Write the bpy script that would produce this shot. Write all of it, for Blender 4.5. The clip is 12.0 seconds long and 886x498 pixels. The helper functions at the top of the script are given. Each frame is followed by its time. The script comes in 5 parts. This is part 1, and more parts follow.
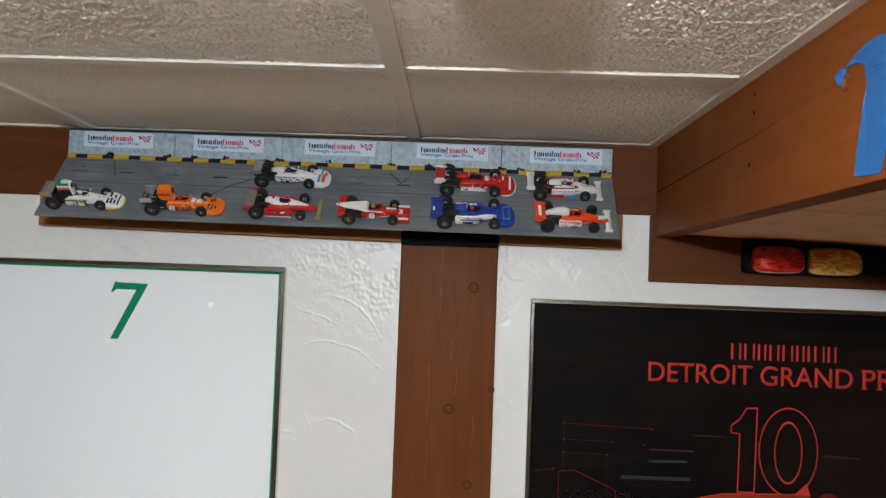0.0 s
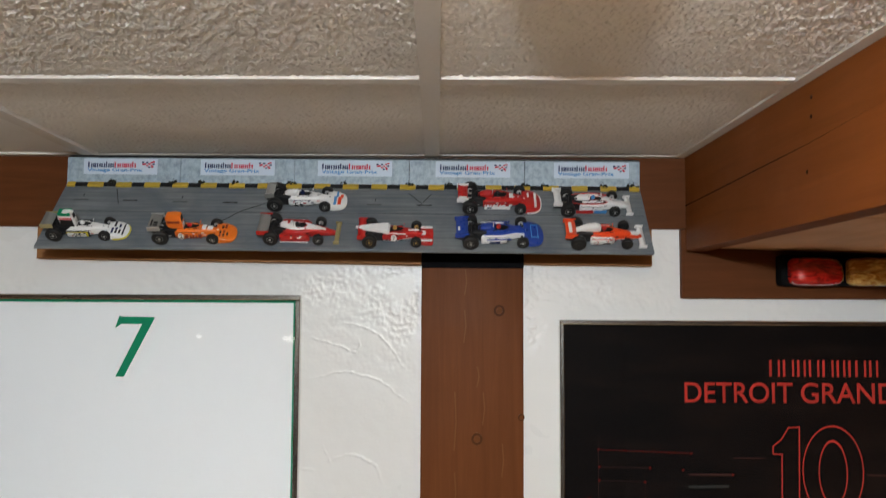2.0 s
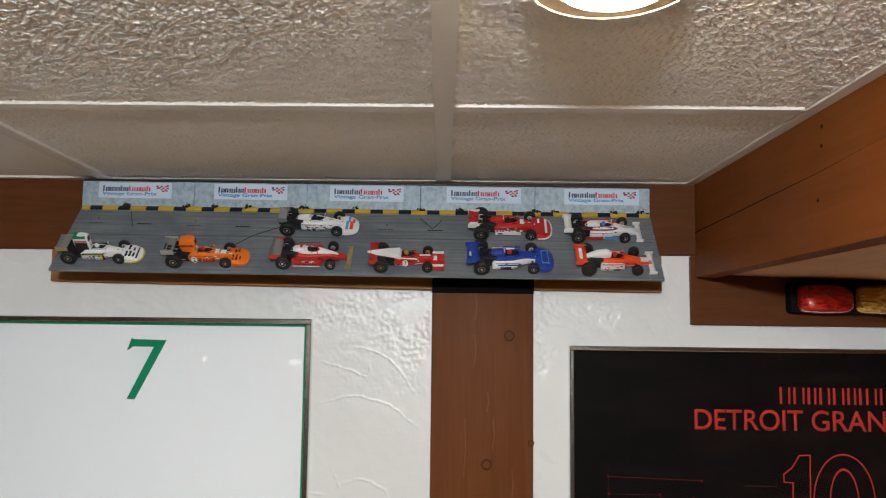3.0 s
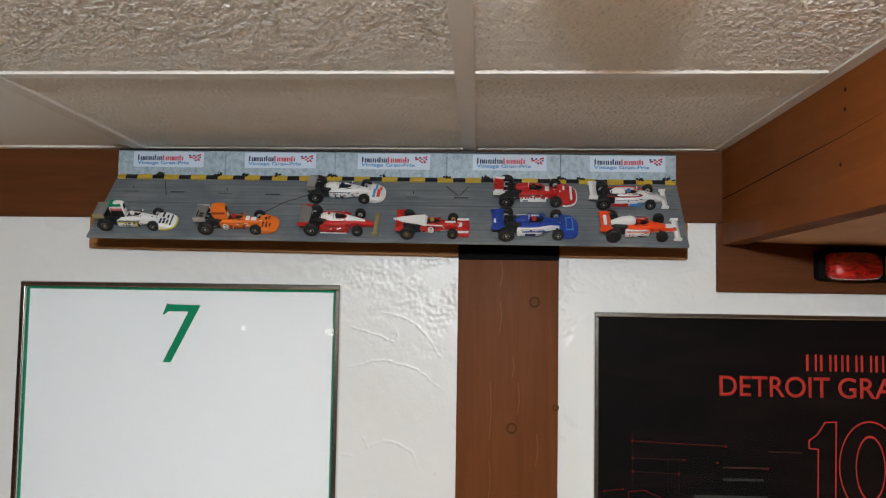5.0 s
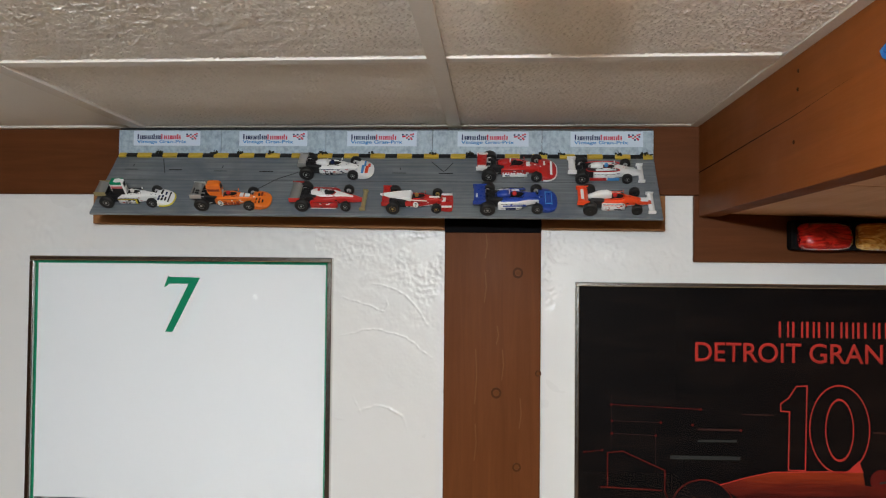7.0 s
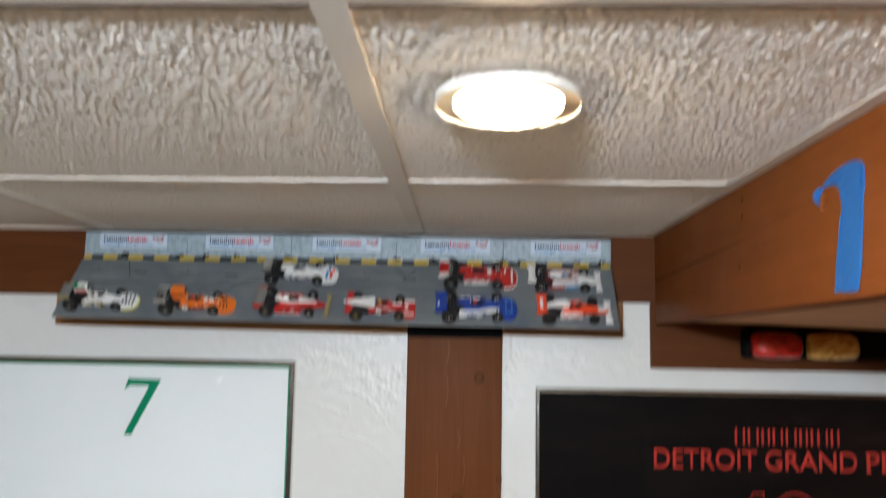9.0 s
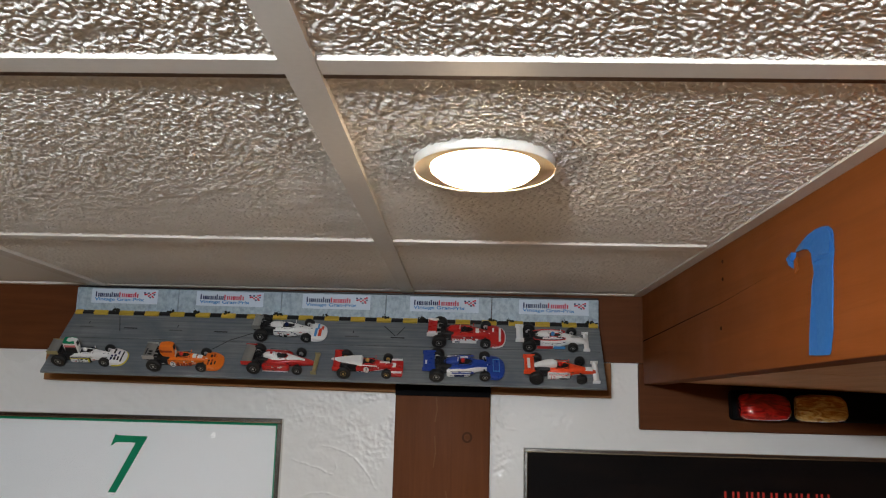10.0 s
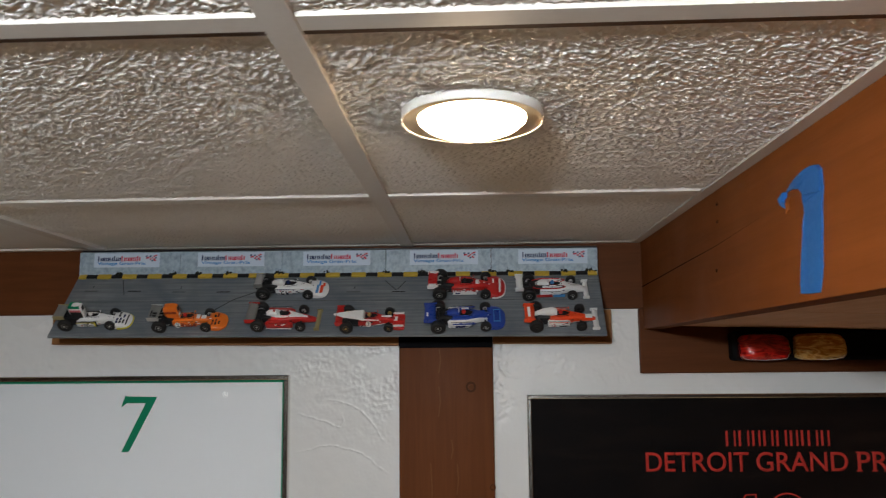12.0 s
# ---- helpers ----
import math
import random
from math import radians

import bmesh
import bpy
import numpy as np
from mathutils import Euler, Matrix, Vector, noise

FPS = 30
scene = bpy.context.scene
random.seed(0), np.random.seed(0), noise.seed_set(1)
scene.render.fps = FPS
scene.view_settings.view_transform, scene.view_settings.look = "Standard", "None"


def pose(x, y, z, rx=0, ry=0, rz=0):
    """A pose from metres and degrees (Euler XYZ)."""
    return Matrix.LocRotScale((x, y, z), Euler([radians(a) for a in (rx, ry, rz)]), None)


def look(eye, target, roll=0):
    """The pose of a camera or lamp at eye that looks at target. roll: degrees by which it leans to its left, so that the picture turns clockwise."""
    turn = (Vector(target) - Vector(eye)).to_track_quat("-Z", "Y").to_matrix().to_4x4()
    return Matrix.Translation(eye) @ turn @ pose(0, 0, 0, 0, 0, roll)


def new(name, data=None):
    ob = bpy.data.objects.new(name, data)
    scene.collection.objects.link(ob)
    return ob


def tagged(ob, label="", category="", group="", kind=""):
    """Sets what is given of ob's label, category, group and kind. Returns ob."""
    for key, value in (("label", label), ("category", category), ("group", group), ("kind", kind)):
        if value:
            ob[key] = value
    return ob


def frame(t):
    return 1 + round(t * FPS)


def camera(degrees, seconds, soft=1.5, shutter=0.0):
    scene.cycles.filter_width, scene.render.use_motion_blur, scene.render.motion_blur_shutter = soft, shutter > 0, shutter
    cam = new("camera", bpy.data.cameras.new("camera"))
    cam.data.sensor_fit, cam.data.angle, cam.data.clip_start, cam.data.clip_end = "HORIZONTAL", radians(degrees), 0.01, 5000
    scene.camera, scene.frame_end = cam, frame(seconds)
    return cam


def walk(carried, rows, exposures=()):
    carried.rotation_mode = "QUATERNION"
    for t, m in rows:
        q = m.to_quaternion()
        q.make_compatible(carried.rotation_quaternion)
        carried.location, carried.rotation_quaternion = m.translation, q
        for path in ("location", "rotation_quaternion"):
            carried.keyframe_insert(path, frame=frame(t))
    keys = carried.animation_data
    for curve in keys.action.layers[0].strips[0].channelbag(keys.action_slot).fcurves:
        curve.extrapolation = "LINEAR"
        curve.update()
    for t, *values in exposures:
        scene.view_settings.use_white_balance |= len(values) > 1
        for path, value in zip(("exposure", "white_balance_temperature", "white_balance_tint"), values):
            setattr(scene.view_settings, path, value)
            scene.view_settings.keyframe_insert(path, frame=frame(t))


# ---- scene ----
cam = camera(55.9, 12.0, 1.1, 0.8)
PATH = [
    (0, (0.091, 0.204, 2.155), (0.027, 2.201, 2.245), 2.1),
    (0.5, (0.08, 0.202, 2.162), (-0.004, 2.197, 2.277), 2.0),
    (1, (0.036, 0.229, 2.157), (-0.034, 2.223, 2.286), 1.1),
    (1.5, (0.02, 0.259, 2.145), (-0.03, 2.255, 2.258), 0.4),
    (2, (0.022, 0.266, 2.156), (0.004, 2.261, 2.301), 0.3),
    (2.5, (0.015, 0.264, 2.161), (0.004, 2.254, 2.355), 0.5),
    (3, (0.014, 0.258, 2.157), (-0.018, 2.247, 2.359), 0.7),
    (3.2, (0.012, 0.257, 2.153), (-0.03, 2.247, 2.357), 0.8),
    (4.8, (0.016, 0.239, 2.145), (-0.088, 2.231, 2.288), 0.9),
    (5, (0.033, 0.243, 2.148), (-0.088, 2.234, 2.282), 0.9),
    (5.5, (0.029, 0.232, 2.143), (-0.102, 2.225, 2.249), 1.3),
    (6, (0.041, 0.222, 2.148), (-0.098, 2.216, 2.23), 1.4),
    (6.5, (0.059, 0.195, 2.152), (-0.105, 2.187, 2.217), 0.9),
    (6.7, (0.075, 0.191, 2.155), (-0.085, 2.183, 2.216), 0.7),
    (8.3, (0.096, 0.184, 2.145), (-0.058, 2.178, 2.157), 0.2),
    (8.5, (0.129, 0.188, 2.175), (-0.05, 2.18, 2.175), 0.4),
    (9, (0.096, 0.161, 2.204), (0.011, 2.145, 2.44), 1.0),
    (9.5, (0.108, 0.148, 2.212), (0.022, 2.113, 2.57), 1.5),
    (10, (0.115, 0.149, 2.206), (0.028, 2.113, 2.576), 1.5),
    (10.5, (0.111, 0.147, 2.201), (0.016, 2.113, 2.554), 1.2),
    (11, (0.109, 0.144, 2.198), (0.003, 2.117, 2.509), 0.8),
    (11.5, (0.106, 0.144, 2.197), (0.0, 2.123, 2.468), 0.5),
    (12, (0.126, 0.144, 2.204), (0.028, 2.125, 2.464), -0.5),
]
EXPOSURES = [(0, -0.27, 6700, 12), (2.2, -0.22, 6860, 13), (3.2, -0.22, 6860, 13), (5.5, -0.22, 6800, 13), (8.6, -0.20, 6780, 13), (9.0, -0.12, 6480, 11), (9.6, -0.53, 6860, 15), (10.4, -0.81, 6800, 15), (12.0, -0.89, 6760, 14)]
# plan units to metres: a ceiling tile of 0.539 units is 24 inches, the ceiling hangs at 8 feet
PLAN, PLAN_CEIL, ROOM = 1.131, 2.405, 2.44


def metres(p):
    return (PLAN * p[0], PLAN * p[1], PLAN * (p[2] - PLAN_CEIL) + ROOM)


walk(cam, [(t, look(metres(eye), metres(target), roll)) for t, eye, target, roll in PATH], EXPOSURES)

# ---- world and light ----
world = bpy.data.worlds.new("world")
scene.world = world
world.use_nodes = True
world.node_tree.nodes["Background"].inputs[0].default_value = (0.7, 0.8, 1.0, 1)
world.node_tree.nodes["Background"].inputs[1].default_value = 0.02
TUBE_LIGHT, BULB_LIGHT = 1270.0, 125.0

# ---- plan, in plan units ----
WALL_Y, TIMBER_Y, CEIL = 1.612, 1.602, PLAN_CEIL
FLOOR = PLAN_CEIL - ROOM / PLAN
SOFFIT_X, LEFT, RIGHT, BACK = 0.398, -2.6, 1.7, -5.2
SKEW = pose(SOFFIT_X, 1.6, 0, 0, 0, 1.0) @ pose(-SOFFIT_X, -1.6, 0)


# ---- materials ----
def rgb(c):
    return (c[0], c[1], c[2], 1.0)


class Mat:
    """A small wrapper that wires procedural node materials."""

    def __init__(self, name, base=(0.5, 0.5, 0.5), rough=0.5, metal=0.0, coat=0.0, spec=0.5):
        self.m = bpy.data.materials.new(name)
        self.m.use_nodes = True
        self.t = self.m.node_tree
        self.b = self.t.nodes["Principled BSDF"]
        self.b.inputs["Base Color"].default_value = rgb(base)
        self.b.inputs["Roughness"].default_value = rough
        self.b.inputs["Metallic"].default_value = metal
        self.b.inputs["Coat Weight"].default_value = coat
        self.b.inputs["Coat Roughness"].default_value = 0.08
        self.b.inputs["Specular IOR Level"].default_value = spec
        self.co = self.t.nodes.new("ShaderNodeTexCoord")

    def node(self, kind, **props):
        n = self.t.nodes.new(kind)
        for k, v in props.items():
            n.inputs[k].default_value = v
        return n

    def link(self, a, b):
        self.t.links.new(a, b)

    def coords(self, scale=(1, 1, 1), rot=(0, 0, 0), out="Object"):
        mp = self.node("ShaderNodeMapping")
        mp.inputs["Scale"].default_value = scale
        mp.inputs["Rotation"].default_value = rot
        self.link(self.co.outputs[out], mp.inputs["Vector"])
        return mp.outputs["Vector"]

    def noise(self, vec, scale, detail=3.0, rough=0.5, distort=0.0):
        n = self.node("ShaderNodeTexNoise", Scale=scale, Detail=detail, Roughness=rough, Distortion=distort)
        self.link(vec, n.inputs["Vector"])
        return n.outputs["Fac"]

    def ramp(self, fac, stops):
        r = self.node("ShaderNodeValToRGB")
        e = r.color_ramp.elements
        while len(e) < len(stops):
            e.new(0.5)
        for el, (p, c) in zip(e, stops):
            el.position, el.color = p, rgb(c) if len(c) == 3 else c
        self.link(fac, r.inputs["Fac"])
        return r.outputs["Color"]

    def mix(self, fac, a, b, mode="MIX"):
        n = self.t.nodes.new("ShaderNodeMix")
        n.data_type, n.blend_type = "RGBA", mode
        for sock, v in ((n.inputs[0], fac), (n.inputs[6], a), (n.inputs[7], b)):
            if isinstance(v, (int, float)):
                sock.default_value = v
            elif isinstance(v, tuple):
                sock.default_value = rgb(v)
            else:
                self.link(v, sock)
        return n.outputs[2]

    def math(self, op, a, b=0.0, c=0.0):
        n = self.t.nodes.new("ShaderNodeMath")
        n.operation = op
        for sock, v in zip(n.inputs, (a, b, c)):
            if isinstance(v, (int, float)):
                sock.default_value = v
            else:
                self.link(v, sock)
        return n.outputs[0]

    def bump(self, height, strength, distance, after=None):
        n = self.node("ShaderNodeBump", Strength=strength, Distance=distance)
        self.link(height, n.inputs["Height"])
        if after is not None:
            self.link(after, n.inputs["Normal"])
        self.link(n.outputs["Normal"], self.b.inputs["Normal"])
        return n.outputs["Normal"]

    def colour(self, sock):
        self.link(sock, self.b.inputs["Base Color"])

    def roughness(self, sock):
        self.link(sock, self.b.inputs["Roughness"])


def mat_wood(name, dark, light, axis, rough=0.45):
    """Stained softwood with the grain along one axis, thick brown stain."""
    w = Mat(name, light, rough, spec=0.07)
    sc = [26.0, 26.0, 26.0]
    sc["xyz".index(axis)] = 1.6
    v = w.coords(tuple(sc))
    grain = w.noise(v, 2.2, 6.0, 0.62, 0.5)
    fine = w.noise(v, 14.0, 3.0, 0.6)
    blot = w.noise(w.coords((1, 1, 1)), 7.0, 3.0, 0.6)
    c = w.ramp(grain, [(0.2, dark), (0.8, light)])
    c = w.mix(w.math("MULTIPLY", fine, 0.25), c, dark)
    c = w.mix(w.math("MULTIPLY", blot, 0.4), c, tuple(0.8 * a for a in dark))
    w.colour(c)
    w.roughness(w.math("MULTIPLY_ADD", blot, 0.3, rough - 0.1))
    n = w.bump(grain, 0.35, 0.0012)
    w.bump(fine, 0.3, 0.0005, n)
    return w.m


def mat_plaster():
    """White gloss paint over plaster, slightly uneven in sheen and tone."""
    w = Mat("white_painted_plaster", (0.74, 0.735, 0.72), 0.3, spec=0.40)
    v = w.coords()
    mid = w.noise(v, 9.0, 3.0, 0.55, 0.5)
    small = w.noise(v, 120.0, 3.0, 0.6)
    w.bump(small, 0.12, 0.0008)
    w.colour(w.mix(w.math("MULTIPLY", mid, 0.4), (0.76, 0.755, 0.74), (0.66, 0.65, 0.625)))
    w.roughness(w.math("MULTIPLY_ADD", mid, 0.25, 0.19))
    return w.m


def mat_tile():
    """Pressed mineral-fibre ceiling tile with a deep crinkled face."""
    w = Mat("crinkled_ceiling_tile", (0.62, 0.59, 0.55), 0.5, spec=0.25)
    v = w.coords()
    a = w.noise(v, 105.0, 2.0, 0.55, 1.6)
    b = w.noise(v, 230.0, 2.0, 0.5, 0.8)
    soft = w.noise(v, 3.0, 3.0, 0.5)
    w.bump(b, 0.4, 0.0006)
    c = w.mix(a, (0.74, 0.71, 0.67), (0.82, 0.80, 0.77))
    c = w.mix(w.math("MULTIPLY", soft, 0.4), c, (0.70, 0.66, 0.61))
    w.colour(c)
    return w.m


def mat_paint(name, base, rough=0.35, coat=0.3, var=0.12, metal=0.0):
    """Painted or moulded surface with faint dirt and handling marks."""
    w = Mat(name, base, rough, metal, coat)
    v = w.coords()
    n = w.noise(v, 180.0, 4.0, 0.6)
    w.colour(w.mix(w.math("MULTIPLY", n, var * 2), base, tuple(0.55 * a for a in base)))
    w.roughness(w.math("MULTIPLY_ADD", n, 0.25, rough - 0.1))
    return w.m


def mat_plain(name, base, rough=0.5, metal=0.0, coat=0.0):
    """Print inks, felt and rubber: nearly matt."""
    return Mat(name, base, rough, metal, coat, 0.05 if "ink" in name or "print" in name or "felt" in name else 0.4).m


def mat_track():
    """Weathered grey track surface: planks of grey, oily streaks along it."""
    w = Mat("weathered_grey_track", (0.2, 0.21, 0.21), 0.42, spec=0.5)
    streak = w.noise(w.coords((2.0, 60.0, 60.0)), 3.0, 5.0, 0.65, 0.2)
    blot = w.noise(w.coords((1, 1, 1)), 9.0, 4.0, 0.6, 0.5)
    grit = w.noise(w.coords(), 500.0, 2.0, 0.6)
    c = w.ramp(streak, [(0.3, (0.100, 0.115, 0.124)), (0.55, (0.178, 0.195, 0.204)), (0.75, (0.250, 0.267, 0.273))])
    c = w.mix(w.ramp(blot, [(0.42, (0, 0, 0)), (0.66, (0.75, 0.75, 0.75))]), c, (0.085, 0.105, 0.130))
    w.colour(c)
    w.roughness(w.math("MULTIPLY_ADD", blot, 0.4, 0.22))
    w.bump(grit, 0.2, 0.0004)
    return w.m


def mat_concrete():
    """Blue-grey printed barrier wall with runs of dirt."""
    w = Mat("blue_grey_barrier", (0.42, 0.5, 0.56), 0.5)
    runs = w.noise(w.coords((40.0, 40.0, 5.0)), 3.0, 4.0, 0.6)
    blot = w.noise(w.coords(), 22.0, 4.0, 0.65)
    c = w.ramp(runs, [(0.30, (0.20, 0.26, 0.31)), (0.52, (0.33, 0.41, 0.47)), (0.72, (0.40, 0.49, 0.55))])
    w.colour(w.mix(w.math("MULTIPLY", blot, 0.25), c, (0.25, 0.32, 0.38)))
    return w.m


def mat_glass(name, gloss=0.0, rough=0.0):
    """Picture glass: clear straight through, with the mirror gloss that the angle gives."""
    m = bpy.data.materials.new(name)
    m.use_nodes = True
    t = m.node_tree
    t.nodes.remove(t.nodes["Principled BSDF"])
    out = t.nodes["Material Output"]
    fr, mx = t.nodes.new("ShaderNodeFresnel"), t.nodes.new("ShaderNodeMixShader")
    tr, gl = t.nodes.new("ShaderNodeBsdfTransparent"), t.nodes.new("ShaderNodeBsdfGlossy")
    fr.inputs["IOR"].default_value = 1.45
    gl.inputs["Roughness"].default_value = rough
    t.links.new(fr.outputs[0], mx.inputs[0])
    t.links.new(tr.outputs[0], mx.inputs[1])
    t.links.new(gl.outputs[0], mx.inputs[2])
    t.links.new(mx.outputs[0], out.inputs["Surface"])
    return m


def mat_lens(name, base, dark, metal, wrinkle):
    """Coloured lamp lens under a clear gloss coat; foil shows through in wavy folds where wrinkled."""
    w = Mat(name, base, 0.16, metal, 1.0)
    v = w.coords((0.7, 1.0, 2.4), (0, 0.25, 0))
    a = w.noise(v, 34.0, 4.0, 0.55, 2.2)
    w.bump(a, wrinkle, 0.010)
    w.colour(w.mix(w.ramp(a, [(0.40, (0, 0, 0)), (0.58, (1, 1, 1))]), dark, base))
    return w.m


def mat_glow(name, colour, strength):
    m = bpy.data.materials.new(name)
    m.use_nodes = True
    b = m.node_tree.nodes["Principled BSDF"]
    b.inputs["Base Color"].default_value = (0.9, 0.9, 0.9, 1)
    b.inputs["Emission Color"].default_value = rgb(colour)
    b.inputs["Emission Strength"].default_value = strength
    return m


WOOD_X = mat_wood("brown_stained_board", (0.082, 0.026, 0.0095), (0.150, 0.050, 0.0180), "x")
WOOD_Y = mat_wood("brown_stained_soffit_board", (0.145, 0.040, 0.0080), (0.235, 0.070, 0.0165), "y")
WOOD_Z = mat_wood("brown_stained_post", (0.105, 0.031, 0.0085), (0.180, 0.057, 0.0165), "z")
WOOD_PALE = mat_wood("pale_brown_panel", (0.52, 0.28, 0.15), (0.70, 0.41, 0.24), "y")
WOOD_KNOT = mat_wood("brown_knot", (0.060, 0.018, 0.005), (0.095, 0.029, 0.007), "x")
WOOD_CLEAT = mat_wood("bare_brown_cleat", (0.24, 0.105, 0.040), (0.37, 0.175, 0.072), "x")
WOOD_NAIL = mat_wood("dark_nail_hole", (0.028, 0.009, 0.004), (0.05, 0.017, 0.006), "x")
WOOD_HEART = mat_wood("knot_heartwood", (0.100, 0.031, 0.007), (0.165, 0.054, 0.013), "x")
WOOD_SCAR = mat_wood("worn_grain", (0.13, 0.047, 0.015), (0.21, 0.082, 0.030), "z")
PLASTER = mat_plaster()
TILE = mat_tile()
TBAR = mat_paint("cream_painted_metal", (0.68, 0.63, 0.57), 0.4, 0.0, 0.1)
TBAR_SHADE = mat_paint("brown_tee_shadow", (0.11, 0.055, 0.028), 0.8, 0.0, 0.3)
TRACK = mat_track()
BARRIER = mat_concrete()
BLACK = mat_plain("black_satin", (0.009, 0.009, 0.010), 0.5)
HOUSING = mat_plain("black_felt_housing", (0.006, 0.006, 0.006), 0.8)
# near-black for the soffit crack and the shaded gap over the post
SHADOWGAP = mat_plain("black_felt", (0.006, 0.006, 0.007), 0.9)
YELLOW = mat_paint("kerb_yellow", (0.62, 0.42, 0.05), 0.5, 0.0, 0.2)
PAPER = mat_plain("matt_white_print", (0.8, 0.8, 0.8), 0.6)
SIGNPAPER = mat_plain("bluish_white_print", (0.54, 0.62, 0.70), 0.5)
NAVY = mat_plain("navy_ink", (0.02, 0.03, 0.09), 0.5)
SIGNRED = mat_plain("red_ink", (0.55, 0.03, 0.06), 0.5)
SIGNBLUE = mat_plain("blue_ink", (0.04, 0.23, 0.52), 0.5)
GREEN = mat_plain("green_ink", (0.005, 0.22, 0.11), 0.5)
CHROME = mat_paint("polished_frame_metal", (0.62, 0.6, 0.56), 0.16, 0.0, 0.05, 1.0)
GLASS = mat_glass("picture_glass")
INK_BLACK = mat_plain("black_print", (0.008, 0.006, 0.006), 0.5)
INK_RED = mat_plain("glowing_red_ink", (0.56, 0.045, 0.032), 0.5)
INK_DARKRED = mat_plain("dark_red_ink", (0.12, 0.011, 0.008), 0.5)
INK_DIM = mat_plain("dim_brown_ink", (0.05, 0.02, 0.016), 0.5)
INK_GREY = mat_plain("dim_grey_ink", (0.035, 0.035, 0.032), 0.5)
BLUETAPE = mat_paint("blue_masking_tape", (0.010, 0.115, 0.37), 0.5, 0.0, 0.15)
REDLENS = mat_lens("red_lamp_lens", (0.60, 0.014, 0.009), (0.25, 0.006, 0.004), 0.1, 0.22)
AMBERLENS = mat_lens("amber_lamp_lens", (1.0, 0.66, 0.16), (0.62, 0.26, 0.03), 0.15, 0.8)
BULB = mat_glow("warm_white_bulb", (1.0, 0.80, 0.55), BULB_LIGHT)
PENDANT = mat_glow("opal_globe", (1.0, 0.88, 0.72), 9.0)
TUBE = mat_glow("cool_white_diffuser", (0.82, 0.93, 1.0), TUBE_LIGHT)
REFLECTOR = mat_paint("warm_white_reflector", (0.82, 0.60, 0.34), 0.35, 0.0, 0.05)
TRIM = mat_paint("white_lamp_trim", (0.72, 0.7, 0.64), 0.35, 0.0, 0.05)
FLOORM = mat_wood("tan_floor_board", (0.46, 0.31, 0.18), (0.62, 0.44, 0.27), "x")
ROOMWALL = mat_wood("brown_wall_panel", (0.075, 0.032, 0.016), (0.14, 0.065, 0.032), "z")
MESHDARK = mat_plain("dark_scrub", (0.02, 0.022, 0.015), 0.9)


# ---- mesh helpers ----
def part(name, bm, material, parent=None, label="", smooth=False):
    me = bpy.data.meshes.new(name)
    bmesh.ops.recalc_face_normals(bm, faces=bm.faces)
    bm.to_mesh(me)
    bm.free()
    for m in material if isinstance(material, (list, tuple)) else (material,):
        me.materials.append(m)
    if smooth:
        me.shade_smooth()
    ob = new(name, me)
    ob.parent = parent
    if label:
        tagged(ob, label)
    return ob


def box(x0, x1, y0, y1, z0, z1, bevel=0.0, bm=None):
    bm = bm or bmesh.new()
    made = bmesh.ops.create_cube(bm, size=1.0)["verts"]
    bmesh.ops.transform(bm, verts=made, matrix=Matrix.LocRotScale(((x0 + x1) / 2, (y0 + y1) / 2, (z0 + z1) / 2), None, (abs(x1 - x0), abs(y1 - y0), abs(z1 - z0))))
    if bevel:
        es = list({e for v in made for e in v.link_edges})
        bmesh.ops.bevel(bm, geom=es, offset=bevel, segments=2, affect="EDGES", profile=0.5)
    return bm


def prism(points, depth, to_world, bm=None):
    """A flat polygon, given in two coordinates, thickened by depth; to_world maps (a, b, d) to a place."""
    bm = bm or bmesh.new()
    lo = [bm.verts.new(to_world(a, b, 0.0)) for a, b in points]
    hi = [bm.verts.new(to_world(a, b, depth)) for a, b in points]
    n = len(points)
    bm.faces.new(lo[::-1])
    bm.faces.new(hi)
    for i in range(n):
        bm.faces.new((lo[i], lo[(i + 1) % n], hi[(i + 1) % n], hi[i]))
    return bm


def on_wall(y):
    return lambda a, b, d: (a, y - d, b)


def stroke(points, width, y, depth=0.0004, bm=None, taper=False):
    """A bent line of even width, laid flat on a plane of constant y."""
    bm = bm or bmesh.new()
    pts = [Vector(p) for p in points]
    n = len(pts)
    for i in range(n - 1):
        a, b = pts[i], pts[i + 1]
        d = (b - a).normalized()
        q = Vector((-d.y, d.x)) * width / 2
        e = d * width * 0.4
        quad = [a - e - q, b + e - q, b + e + q, a - e + q]
        prism([(p.x, p.y) for p in quad], depth + 0.00002 * i, on_wall(y), bm)
    return bm


def ring(cx, cz, r0, r1, y, depth, seg=28, bm=None, a0=0.0, a1=360.0, sz=1.0):
    """A flat ring, or a part of one, on a plane of constant y."""
    bm = bm or bmesh.new()
    full = abs(a1 - a0) >= 360
    k = seg if full else seg + 1
    rows = []
    for i in range(k):
        a = radians(a0 + (a1 - a0) * i / seg)
        c, s = math.cos(a), math.sin(a) * sz
        rows.append([bm.verts.new((cx + r * c, yy, cz + r * s)) for r, yy in ((r0, y), (r1, y), (r1, y - depth), (r0, y - depth))])
    for i in range(seg):
        p, q = rows[i], rows[(i + 1) % k]
        for j in range(4):
            bm.faces.new((p[j], p[(j + 1) % 4], q[(j + 1) % 4], q[j]))
    return bm


